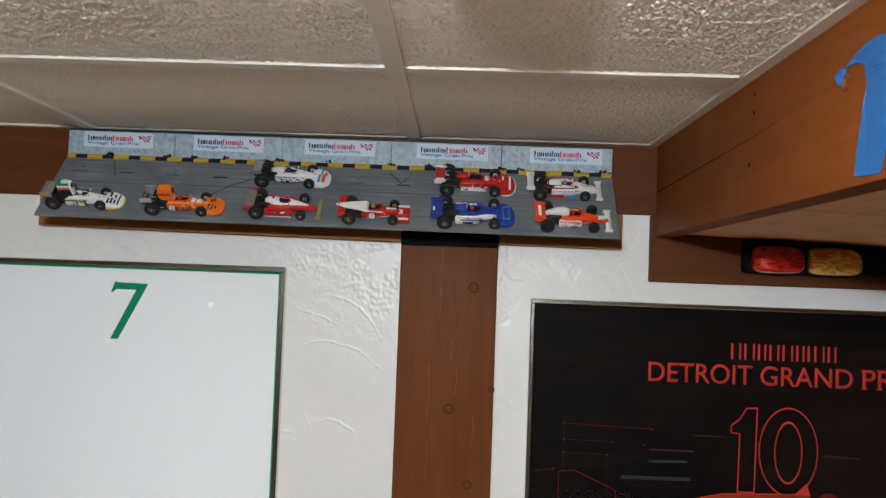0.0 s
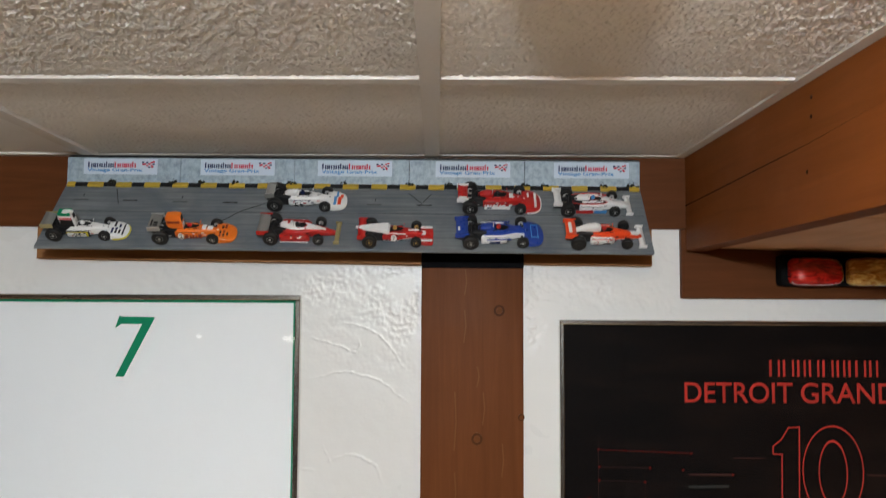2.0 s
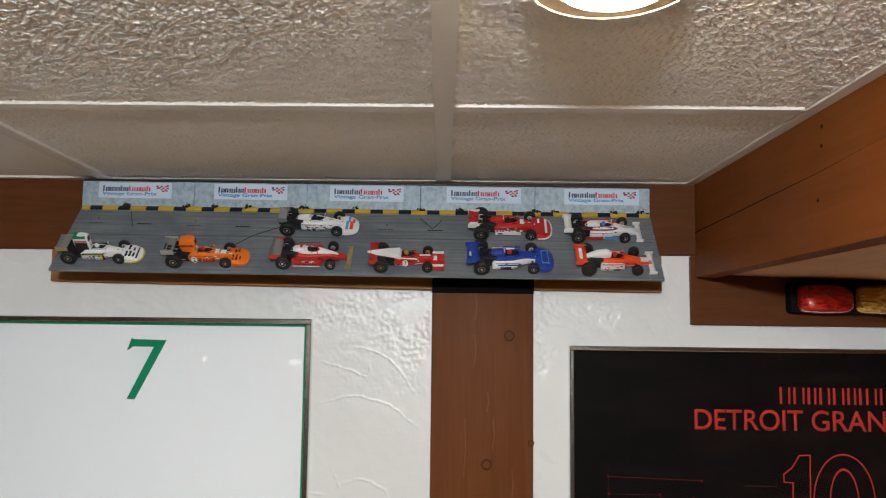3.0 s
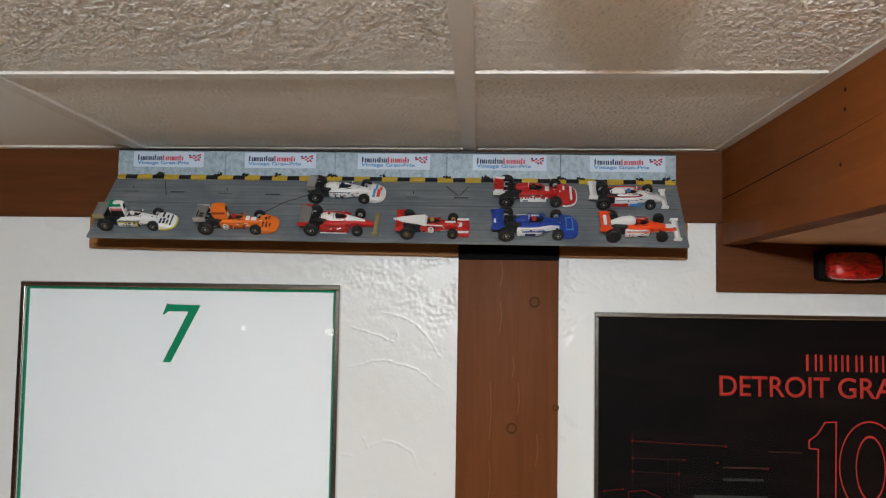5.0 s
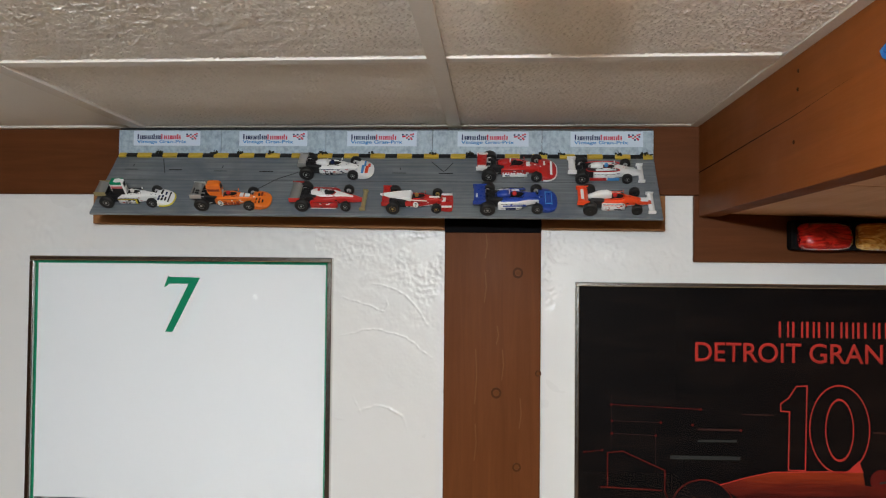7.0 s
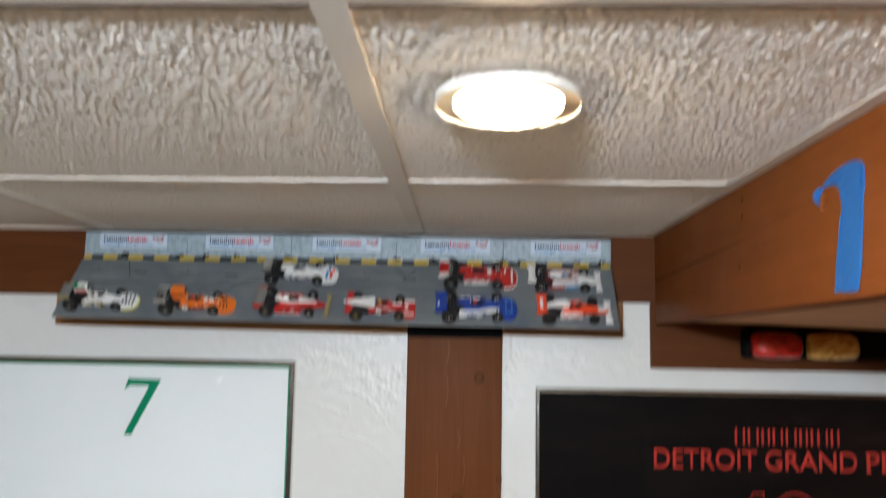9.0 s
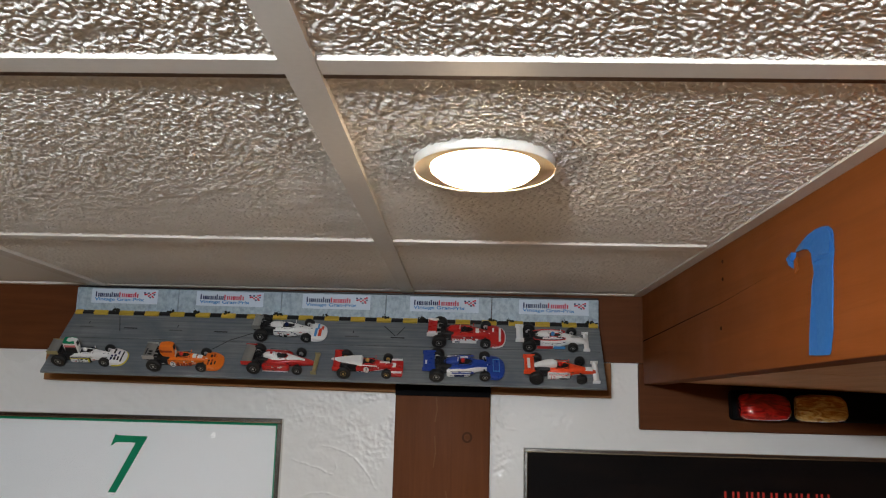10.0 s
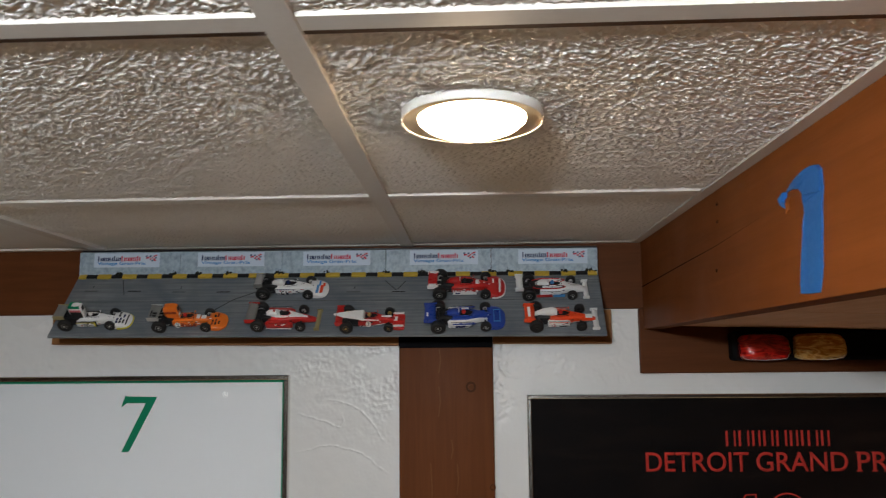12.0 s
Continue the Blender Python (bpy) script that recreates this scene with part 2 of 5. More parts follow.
def lathe(profile, axis, seg=24, bm=None, at=(0, 0, 0)):
    """Turns (radius, along) pairs round the axis x, y or z."""
    bm = bm or bmesh.new()
    rows = []
    for r, h in profile:
        row = []
        for i in range(seg):
            a = 2 * math.pi * i / seg
            c, s = r * math.cos(a), r * math.sin(a)
            p = {"x": (h, c, s), "y": (c, h, s), "z": (c, s, h)}[axis]
            row.append(bm.verts.new((p[0] + at[0], p[1] + at[1], p[2] + at[2])))
        rows.append(row)
    for p, q in zip(rows, rows[1:]):
        for i in range(seg):
            bm.faces.new((p[i], p[(i + 1) % seg], q[(i + 1) % seg], q[i]))
    if profile[0][0] > 1e-6:
        bm.faces.new(rows[0])
    if profile[-1][0] > 1e-6:
        bm.faces.new(rows[-1][::-1])
    bmesh.ops.remove_doubles(bm, verts=bm.verts, dist=1e-6)
    return bm


def loft(sections, n=16, bm=None, paint=None):
    """A body along x. Each section: x, half width, bottom, top, squareness, sideways shift. paint(i, j) gives a face's material."""
    bm = bm or bmesh.new()
    rings = []
    for x, hw, z0, z1, sq, *shift in sections:
        row = []
        for k in range(n):
            a = 2 * math.pi * (k + 0.5) / n
            c, s = math.cos(a), math.sin(a)
            c, s = math.copysign(abs(c) ** sq, c), math.copysign(abs(s) ** sq, s)
            row.append(bm.verts.new((x, (shift[0] if shift else 0.0) + hw * c, (z0 + z1) / 2 + (z1 - z0) / 2 * s)))
        rings.append(row)
    for i, (p, q) in enumerate(zip(rings, rings[1:])):
        for j in range(n):
            f = bm.faces.new((p[j], p[(j + 1) % n], q[(j + 1) % n], q[j]))
            f.smooth = True
            if paint:
                f.material_index = paint(i, j)
    bm.faces.new(rings[0])
    bm.faces.new(rings[-1][::-1])
    return bm


def tube(points, r, bm=None, seg=6):
    """A round rod along a bent line."""
    bm = bm or bmesh.new()
    pts = [Vector(p) for p in points]
    rows = []
    for i, p in enumerate(pts):
        d = (pts[min(i + 1, len(pts) - 1)] - pts[max(i - 1, 0)]).normalized()
        u = d.orthogonal().normalized()
        v = d.cross(u)
        rr = r[i] if isinstance(r, (list, tuple)) else r
        rows.append([bm.verts.new(p + (u * math.cos(2 * math.pi * k / seg) + v * math.sin(2 * math.pi * k / seg)) * rr) for k in range(seg)])
    for p, q in zip(rows, rows[1:]):
        best = min(range(seg), key=lambda s: (p[0].co - q[s].co).length)
        for k in range(seg):
            bm.faces.new((p[k], p[(k + 1) % seg], q[(k + 1 + best) % seg], q[(k + best) % seg]))
    bm.faces.new(rows[0])
    bm.faces.new(rows[-1][::-1])
    return bm


def lettering(text, width, height, depth, bold=0.0):
    """The built-in font as a mesh, fitted to a width and a height, lying in the x-y plane from (0, 0)."""
    cu = bpy.data.curves.new("letters", "FONT")
    cu.body, cu.extrude, cu.offset = text, 0.0, bold
    ob = bpy.data.objects.new("letters", cu)
    scene.collection.objects.link(ob)
    me = bpy.data.meshes.new_from_object(ob.evaluated_get(bpy.context.evaluated_depsgraph_get()))
    bpy.data.objects.remove(ob)
    bm = bmesh.new()
    bm.from_mesh(me)
    bpy.data.meshes.remove(me)
    xs, ys = [v.co.x for v in bm.verts], [v.co.y for v in bm.verts]
    sx, sy = width / (max(xs) - min(xs)), height / (max(ys) - min(ys))
    for v in bm.verts:
        v.co = ((v.co.x - min(xs)) * sx, (v.co.y - min(ys)) * sy, 0)
    top = bmesh.ops.extrude_face_region(bm, geom=bm.faces[:])["geom"]
    bmesh.ops.translate(bm, verts=[g for g in top if isinstance(g, bmesh.types.BMVert)], vec=(0, 0, depth))
    return bm


def serifs(bm, reach, thick):
    """Adds a short foot to every flat stem end of flat lettering."""
    top, depth = max(v.co.y for v in bm.verts), max(v.co.z for v in bm.verts)
    for edge, sign in ((0.0, 1), (top, -1)):
        for e in list(bm.edges):
            a, b = e.verts[0].co, e.verts[1].co
            if max(abs(a.y - edge), abs(b.y - edge), abs(a.z), abs(b.z)) < 1e-5 and 0.0008 < abs(a.x - b.x) < 0.012:
                lo, hi = sorted((edge, edge + sign * thick))
                box(min(a.x, b.x) - reach, max(a.x, b.x) + reach, lo, hi, 0.0, depth * 0.9, 0, bm)
    return bm


def upright(bm, x, y, z):
    """Stands flat work up on a wall: its x stays, its y becomes height, its thickness comes forward."""
    for v in bm.verts:
        v.co = (x + v.co.x, y - v.co.z, z + v.co.y)
    return bm


def thing(name, label, category, group="", m=None):
    ob = new(name)
    ob.empty_display_size = 0.02
    if m is not None:
        ob.matrix_basis = m
    return tagged(ob, label, category, group)


def structure(name, bm, material, label, category):
    return tagged(part(name, bm, material), label, category, kind="structure")


# ---- the shell of the room ----
wall_north = structure("wall_north", box(LEFT, RIGHT, WALL_Y + 0.006, WALL_Y + 0.12, FLOOR, CEIL + 0.1), PLASTER, "white gloss-painted trowelled plaster wall", "wall")
structure("wall_west", box(LEFT - 0.1, LEFT, BACK, WALL_Y, FLOOR, CEIL + 0.1), ROOMWALL, "plain brown panelled side wall", "wall")
structure("wall_east", box(RIGHT, RIGHT + 0.1, BACK, WALL_Y, FLOOR, CEIL + 0.1), ROOMWALL, "plain brown panelled side wall", "wall")
structure("wall_south", box(LEFT, RIGHT, BACK - 0.1, BACK, FLOOR, CEIL + 0.1), ROOMWALL, "plain brown panelled rear wall", "wall")
structure("floor", box(LEFT, RIGHT, BACK, WALL_Y, FLOOR - 0.05, FLOOR), FLOORM, "plain tan wooden floor", "floor")


ARCS = [
    ((-0.207, 2.043), (-0.146, 2.058), (-0.089, 2.043), (-0.046, 2.008), 0.0016),
    ((-0.171, 1.915), (-0.142, 1.926), (-0.119, 1.923), (-0.095, 1.908), (-0.084, 1.883), 0.0024),
    ((-0.148, 2.135), (-0.120, 2.128), (-0.096, 2.118), (-0.070, 2.092), (-0.052, 2.064), 0.0018),
    ((-0.216, 1.904), (-0.193, 1.901), 0.0022),
    ((-0.203, 2.110), (-0.157, 2.098), (-0.128, 2.087), (-0.122, 2.098), (-0.124, 2.106), 0.0018),
    ((-0.850, 1.983), (-0.800, 1.989), (-0.765, 1.990), 0.0016),
    ((0.146, 1.844), (0.165, 1.848), 0.0016),
    ((-0.443, 2.209), (-0.436, 2.218), (-0.429, 2.224), 0.0014),
    ((-0.180, 1.940), (-0.172, 1.925), (-0.166, 1.912), 0.0016),
    ((0.148, 2.205), (0.152, 2.185), (0.165, 2.172), (0.190, 2.168), 0.0022),
    ((0.500, 2.150), (0.515, 2.158), (0.525, 2.166), 0.0012),
    ((-0.820, 2.100), (-0.790, 2.112), (-0.770, 2.110), 0.0016),
    ((-0.830, 1.930), (-0.815, 1.900), (-0.810, 1.870), 0.0014),
    ((-0.330, 2.225), (-0.330, 2.200), (-0.332, 2.182), 0.0014),
]


def trowelled_plaster(x0, x1, z0, z1, pitch, seed):
    """A stretch of the plaster coat: slow waves, trowel arcs, and thick daubs beside the head of the post."""
    nx, nz = int((x1 - x0) / pitch), int((z1 - z0) / pitch)
    gx, gz = np.meshgrid(np.linspace(x0, x1, nx), np.linspace(z0, z1, nz), indexing="ij")
    rng = np.random.default_rng(seed)
    k = np.hypot(np.fft.fftfreq(nx, pitch)[:, None], np.fft.rfftfreq(nz, pitch)[None, :])

    def band(mid, spread):
        f = np.fft.irfft2(np.fft.rfft2(rng.standard_normal((nx, nz))) * np.exp(-(((k - mid) / spread) ** 2)), s=(nx, nz))
        return f / f.std()

    slow, lumps, fine, crisp = band(7.0, 5.0), band(34.0, 18.0), band(120.0, 45.0), band(85.0, 35.0)
    head = np.clip((gz - 2.05) / 0.12, 0, 1) * np.clip(1.25 - np.abs(gx - 0.05) / 0.21, 0, 1)
    under = np.clip((gz - 2.10) / 0.08, 0, 1) * 0.35
    zone = np.clip(np.maximum(head, under) * (0.75 + 0.45 * band(12.0, 7.0)), 0, 1.3)
    h = 0.00022 * slow + 0.00004 * lumps + 0.000012 * fine
    h += zone * (0.00060 * np.tanh(2.2 * lumps) + 0.00038 * np.tanh(2.5 * crisp) + 0.00010 * fine)
    for *pts, r in ARCS:
        ridge = np.zeros_like(h)
        n = len(pts) - 1
        for i in range(n):
            a, b = np.array(pts[i]), np.array(pts[i + 1])
            d = b - a
            s = np.clip(((gx - a[0]) * d[0] + (gz - a[1]) * d[1]) / (d @ d), 0, 1)
            off = np.hypot(gx - a[0] - s * d[0] - 0.0007 * slow, gz - a[1] - s * d[1] - 0.0007 * lumps)
            fade = 0.25 + 0.75 * np.sin(np.pi * (i + s) / n)
            ridge = np.maximum(ridge, fade * np.exp(-((off / (r * 0.75)) ** 2)))
        h += 0.42 * r * ridge * (1 + 0.3 * crisp)
    verts = np.stack([gx, WALL_Y - h, gz], -1).reshape(-1, 3).astype(np.float32)
    idx = np.arange(nx * nz).reshape(nx, nz)
    quads = np.stack([idx[:-1, :-1], idx[1:, :-1], idx[1:, 1:], idx[:-1, 1:]], -1).reshape(-1, 4).astype(np.int32)
    me = bpy.data.meshes.new("plaster_coat")
    me.vertices.add(len(verts))
    me.vertices.foreach_set("co", verts.ravel())
    me.loops.add(quads.size)
    me.loops.foreach_set("vertex_index", quads.ravel())
    me.polygons.add(len(quads))
    me.polygons.foreach_set("loop_start", np.arange(0, quads.size, 4, dtype=np.int32))
    me.polygons.foreach_set("use_smooth", np.ones(len(quads), bool))
    me.update(calc_edges=True)
    me.materials.append(PLASTER)
    ob = new("plaster_coat", me)
    ob.parent = wall_north


trowelled_plaster(-0.25, 0.42, 1.60, 2.30, 0.00135, 4)
trowelled_plaster(-1.25, -0.25, 1.60, 2.30, 0.003, 5)
trowelled_plaster(0.42, 1.25, 2.05, 2.30, 0.003, 6)


def timber():
    """Boards of the half-timbered wall."""
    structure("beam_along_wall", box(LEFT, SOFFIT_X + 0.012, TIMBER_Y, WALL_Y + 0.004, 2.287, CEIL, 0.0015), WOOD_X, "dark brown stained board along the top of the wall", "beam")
    structure("beam_under_soffit", box(0.391, RIGHT, TIMBER_Y - 0.001, WALL_Y + 0.004, 2.176, 2.2865, 0.0015), WOOD_X, "dark brown stained board below the soffit", "beam")
    post = structure("post", box(-0.024, 0.1385, TIMBER_Y - 0.002, WALL_Y + 0.004, FLOOR, 2.286, 0.0015), WOOD_Z, "brown stained upright timber board with knots", "post")
    y = TIMBER_Y - 0.0018
    for x, z, r in ((0.100, 2.155, 0.0085), (0.065, 1.953, 0.0085), (0.135, 1.987, 0.005), (0.10, 1.83, 0.007)):
        part("knot", ring(x, z, r * 0.62, r * 1.05, y, 0.0006, 18, sz=1.05), WOOD_KNOT, post)
        part("knot_heart", ring(x + 0.0005, z, 0.0002, r * 0.5, y, 0.0005, 14, sz=0.95), WOOD_HEART, post)
    for x, z, l in ((0.046, 2.20, 0.04), (0.045, 2.13, 0.05), (0.066, 2.05, 0.03), (0.075, 2.0, 0.05), (0.03, 1.98, 0.09), (0.105, 1.92, 0.05), (0.03, 1.87, 0.06)):
        part("grain_scar", stroke([(x, z + l / 2), (x + 0.002, z), (x - 0.001, z - l / 2)], 0.0022, y, 0.0003), WOOD_SCAR, post)


timber()


def soffit():
    """A boxed beam that runs out from the wall, its side of two boards, its underside set back."""
    root = tagged(new("soffit"), "brown stained boxed timber soffit below the ceiling", "soffit", kind="structure")
    root.matrix_basis = SKEW

    y0, y1 = -1.2, TIMBER_Y - 0.004
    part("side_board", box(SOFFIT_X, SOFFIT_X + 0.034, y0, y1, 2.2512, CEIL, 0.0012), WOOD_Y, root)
    on_side = lambda a, b, d: (SOFFIT_X - 0.0002 - d, a, b)
    part("crack", prism([(1.5981, 2.3248), (1.4559, 2.3281), (1.3233, 2.3320), (1.2157, 2.3346), (1.1580, 2.3360), (1.0043, 2.3439), (1.1580, 2.3354), (1.2157, 2.3336), (1.3233, 2.3307), (1.4559, 2.3267), (1.5981, 2.3230)], 0.0002, on_side), SHADOWGAP, root, "dark crack along the board")
    for a, b in ((1.152, y1), (y0, 1.148)):
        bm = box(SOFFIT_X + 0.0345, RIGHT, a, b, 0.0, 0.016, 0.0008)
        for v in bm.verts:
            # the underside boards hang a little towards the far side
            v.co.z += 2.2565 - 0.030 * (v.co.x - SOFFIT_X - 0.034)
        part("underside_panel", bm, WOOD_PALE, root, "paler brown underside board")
    x = SOFFIT_X - 0.0004
    for y, z in ((1.145, 2.3843), (1.147, 2.3635), (1.160, 2.3060)):
        bm = bmesh.new()
        bmesh.ops.create_icosphere(bm, subdivisions=2, radius=0.0030, matrix=Matrix.Translation((x + 0.0018, y, z)))
        part("nail_dimple", bm, WOOD_NAIL, root)


soffit()


# ---- the ceiling: tiles, tee bars, wall angle ----
LAMP_X, LAMP_Y = 0.118, 0.803


def crinkle(nx, ny, pitch, seed):
    """Height of a pressed tile face: flat-topped flakes about 4 mm across with sharp creases between."""
    rng = np.random.default_rng(seed)
    kx, ky = np.fft.fftfreq(nx, pitch)[:, None], np.fft.rfftfreq(ny, pitch)[None, :]
    k = np.hypot(1.6 * kx, ky)

    def band(mid, spread):
        f = np.fft.irfft2(np.fft.rfft2(rng.standard_normal((nx, ny))) * np.exp(-(((k - mid) / spread) ** 2)), s=(nx, ny))
        return f / f.std()

    top = 1.0 if pitch < 0.0015 else 0.8
    return -RELIEF * (1.0 + np.tanh(1.8 * band(195.0, 70.0)) + 0.30 * band(270.0 * top, 90.0) + 0.2 * band(50.0, 30.0))


RELIEF = 0.00115


def ceiling():
    bm = bmesh.new()
    step = 0.539
    main_x = [-0.001 - step * k for k in range(5)]
    cross_y = [1.1475 - step * k for k in range(12)]
    xs = [SOFFIT_X, *main_x, LEFT]
    ys = [WALL_Y, *cross_y, BACK]

    def skewed(x, y):
        # the grid is hung slightly out of square
        return x + np.interp(x, (LEFT, -1.7, -0.54, 0.0, SOFFIT_X), (0.0, -0.035, -0.035, -0.016, -0.0175)) * (y - np.interp(x, (0.0, SOFFIT_X), (1.14, 1.6)))

    def plate(x0, x1, y0, y1, z, mat):
        n = len(bm.faces)
        box(x0, x1, y0, y1, z, z + 0.012, 0, bm)
        bm.faces.ensure_lookup_table()
        for f in bm.faces[n:]:
            f.material_index = mat

    grids = []
    for i in range(len(xs) - 1):
        for j in range(len(ys) - 1):
            x1, x0 = xs[i] - 0.004, xs[i + 1] + 0.004
            y1, y0 = ys[j] - 0.004, ys[j + 1] + 0.004
            if i < 2 and j < 2:
                grids.append((x0, x1, y0, y1))
            elif i < 2 and j == 2:
                plate(x0, x1, y0, 0.32, CEIL - 0.001, 0)
                grids.append((x0, x1, 0.3205, y1))
            else:
                plate(x0, x1, y0, y1, CEIL, 0)
    for x in main_x:
        plate(x - 0.0108, x + 0.0108, BACK, WALL_Y - 0.02, CEIL - 0.0062, 1)
    for y in cross_y:
        for a, b in zip((SOFFIT_X - 0.02, *[x - 0.0112 for x in main_x]), (*[x + 0.0112 for x in main_x], LEFT)):
            plate(b, a, y - 0.0105, y + 0.0105, CEIL - 0.0052, 1)
            # brown strip along the far side paints the cross bar's thin shadow
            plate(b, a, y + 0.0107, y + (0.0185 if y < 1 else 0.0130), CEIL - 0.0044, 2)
    plate(LEFT, SOFFIT_X - 0.001, TIMBER_Y - 0.016, TIMBER_Y - 0.0012, CEIL - 0.0036, 1)
    plate(SOFFIT_X - 0.0155, SOFFIT_X - 0.0008, BACK, TIMBER_Y - 0.018, CEIL - 0.0040, 1)
    plate(LEFT, RIGHT, BACK, WALL_Y, CEIL + 0.1, 1)
    # the tiles overhead carry their pressed crinkle as real relief
    bmesh.ops.recalc_face_normals(bm, faces=bm.faces)
    bm.verts.index_update()
    verts = [np.array([v.co[:] for v in bm.verts])]
    polys = [[v.index for v in f.verts] for f in bm.faces]
    marks = [f.material_index for f in bm.faces]
    bm.free()
    quads, base = [], len(verts[0])
    for k, (x0, x1, y0, y1) in enumerate(grids):
        pitch = 0.0016 if y1 > 1.3 else 0.00105
        nx, ny = int((x1 - x0) / pitch), int((y1 - y0) / pitch)
        h = crinkle(nx, ny, pitch, 11 + k)
        gx, gy = np.meshgrid(np.linspace(x0, x1, nx), np.linspace(y0, y1, ny), indexing="ij")
        verts.append(np.stack([gx, gy, CEIL + 0.0002 + h], -1).reshape(-1, 3))
        idx = base + np.arange(nx * ny).reshape(nx, ny)
        q = np.stack([idx[:-1, :-1], idx[:-1, 1:], idx[1:, 1:], idx[1:, :-1]], -1).reshape(-1, 4)
        cx, cy = (gx[:-1, :-1] + pitch / 2).ravel(), (gy[:-1, :-1] + pitch / 2).ravel()
        quads.append(q[(skewed(cx, cy) - LAMP_X) ** 2 + (cy - LAMP_Y) ** 2 > 0.0560 ** 2])
        base += nx * ny
    quads, verts = np.concatenate(quads), np.concatenate(verts)
    verts[:, 0] = skewed(verts[:, 0], verts[:, 1])
    me = bpy.data.meshes.new("ceiling")
    loops = np.concatenate([np.concatenate(polys), quads.ravel()]).astype(np.int32)
    sizes = np.array([len(p) for p in polys] + [4] * len(quads), np.int32)
    me.vertices.add(len(verts))
    me.vertices.foreach_set("co", verts.astype(np.float32).ravel())
    me.loops.add(len(loops))
    me.loops.foreach_set("vertex_index", loops)
    me.polygons.add(len(sizes))
    me.polygons.foreach_set("loop_start", np.concatenate([[0], np.cumsum(sizes)[:-1]]).astype(np.int32))
    me.polygons.foreach_set("material_index", np.array(marks + [0] * len(quads), np.int32))
    me.polygons.foreach_set("use_smooth", np.array([False] * len(marks) + [True] * len(quads)))
    me.update(calc_edges=True)
    for m in (TILE, TBAR, TBAR_SHADE):
        me.materials.append(m)
    tagged(new("ceiling", me), "suspended ceiling of crinkled tiles in cream tee bars", "ceiling", kind="structure")


ceiling()


# ---- lamps ----
def downlight(x, y):
    root = thing("recessed_downlight", "lit recessed ceiling downlight with a white trim ring", "ceiling lamp", m=pose(x, y, CEIL - 0.0110, -2.5))
    part("trim", lathe([(0.0567, 0.012), (0.0567, 0.0003), (0.0569, -0.0003), (0.0571, -0.0004), (0.0574, -0.0001), (0.0576, 0.019)], "z", 64), TRIM, root, "white trim ring", True)
    part("reflector", lathe([(0.0566, 0.0004), (0.0550, 0.012), (0.050, 0.05), (0.034, 0.085), (0.0, 0.088)], "z", 48), REFLECTOR, root, "warm cream reflector", True)
    part("bulb", lathe([(0.0, -0.0125), (0.014, -0.0118), (0.027, -0.0095), (0.037, -0.0055), (0.0430, -0.0005), (0.0445, 0.005), (0.040, 0.018), (0.030, 0.042), (0.016, 0.066), (0.014, 0.085)], "z", 48), BULB, root, "glowing white bulb", True).location = (0, -0.0065, -0.0010)
    return root


downlight(LAMP_X, LAMP_Y)


def light_bar(x, y, w, d, low, high):
    """A bar added for the unseen cool light: a glowing diffuser under a white cap, on two short hangers."""
    root = thing("unseen_light_bar", "lit cool white light bar hanging from the ceiling", "ceiling lamp", m=pose(x, y, CEIL))
    part("diffuser", box(-w / 2, w / 2, -d / 2, d / 2, -low, -high, 0.010), TUBE, root, "glowing cool white diffuser")
    part("cap", box(-w / 2 - 0.004, w / 2 + 0.004, -d / 2 - 0.004, d / 2 + 0.004, -high + 0.0005, -high + 0.010, 0.002), TRIM, root, "white metal cap")
    for s in (-1, 1):
        part("hanger", tube([(s * w * 0.35, 0, -high + 0.0095), (s * w * 0.35, 0, -0.0005)], 0.003), TRIM, root)
    return root


# stands in for the cool light from behind the camera; its form is assumed
light_bar(-0.02, -0.10, 0.12, 0.085, 0.080, 0.043)


def pendant(x, y, z, w, h):
    root = thing("pendant_lamp", "lit pendant lamp with a bare opal globe hanging on a cord", "pendant lamp", m=pose(x, y, z))
    part("globe", lathe([(0.0, -h), (w * 0.6, -h * 0.8), (w, 0), (w * 0.6, h * 0.8), (0.0, h)], "z", 24), PENDANT, root, "glowing opal globe", True)
    part("cord", tube([(0, 0, h), (0, 0, CEIL - z)], 0.003), BLACK, root)
    part("ceiling_rose", lathe([(0.0, CEIL - z - 0.02), (0.04, CEIL - z - 0.012), (0.045, CEIL - z)], "z", 24), TRIM, root)


pendant(-1.64, -2.6, 1.975, 0.020, 0.022)
pendant(-1.045, -2.6, 1.958, 0.048, 0.024)


# ---- pictures on the wall ----
def picture_frame(root, x0, x1, z0, z1, w, y):
    for nm, b in (("frame_top", (x0, x1, z1 - w, z1)), ("frame_bottom", (x0, x1, z0, z0 + w)), ("frame_side", (x0, x0 + w, z0 + w, z1 - w)), ("frame_side", (x1 - w, x1, z0 + w, z1 - w))):
        part(nm, box(b[0], b[1], y - 0.004, WALL_Y - 0.001, b[2], b[3], 0.0016), CHROME, root, "polished silver metal moulding")
    part("glass_pane", box(x0 + w * 0.8, x1 - w * 0.8, y + 0.0005, y + 0.0020, z0 + w * 0.8, z1 - w * 0.8), GLASS, root, "clear picture glass").visible_shadow = False


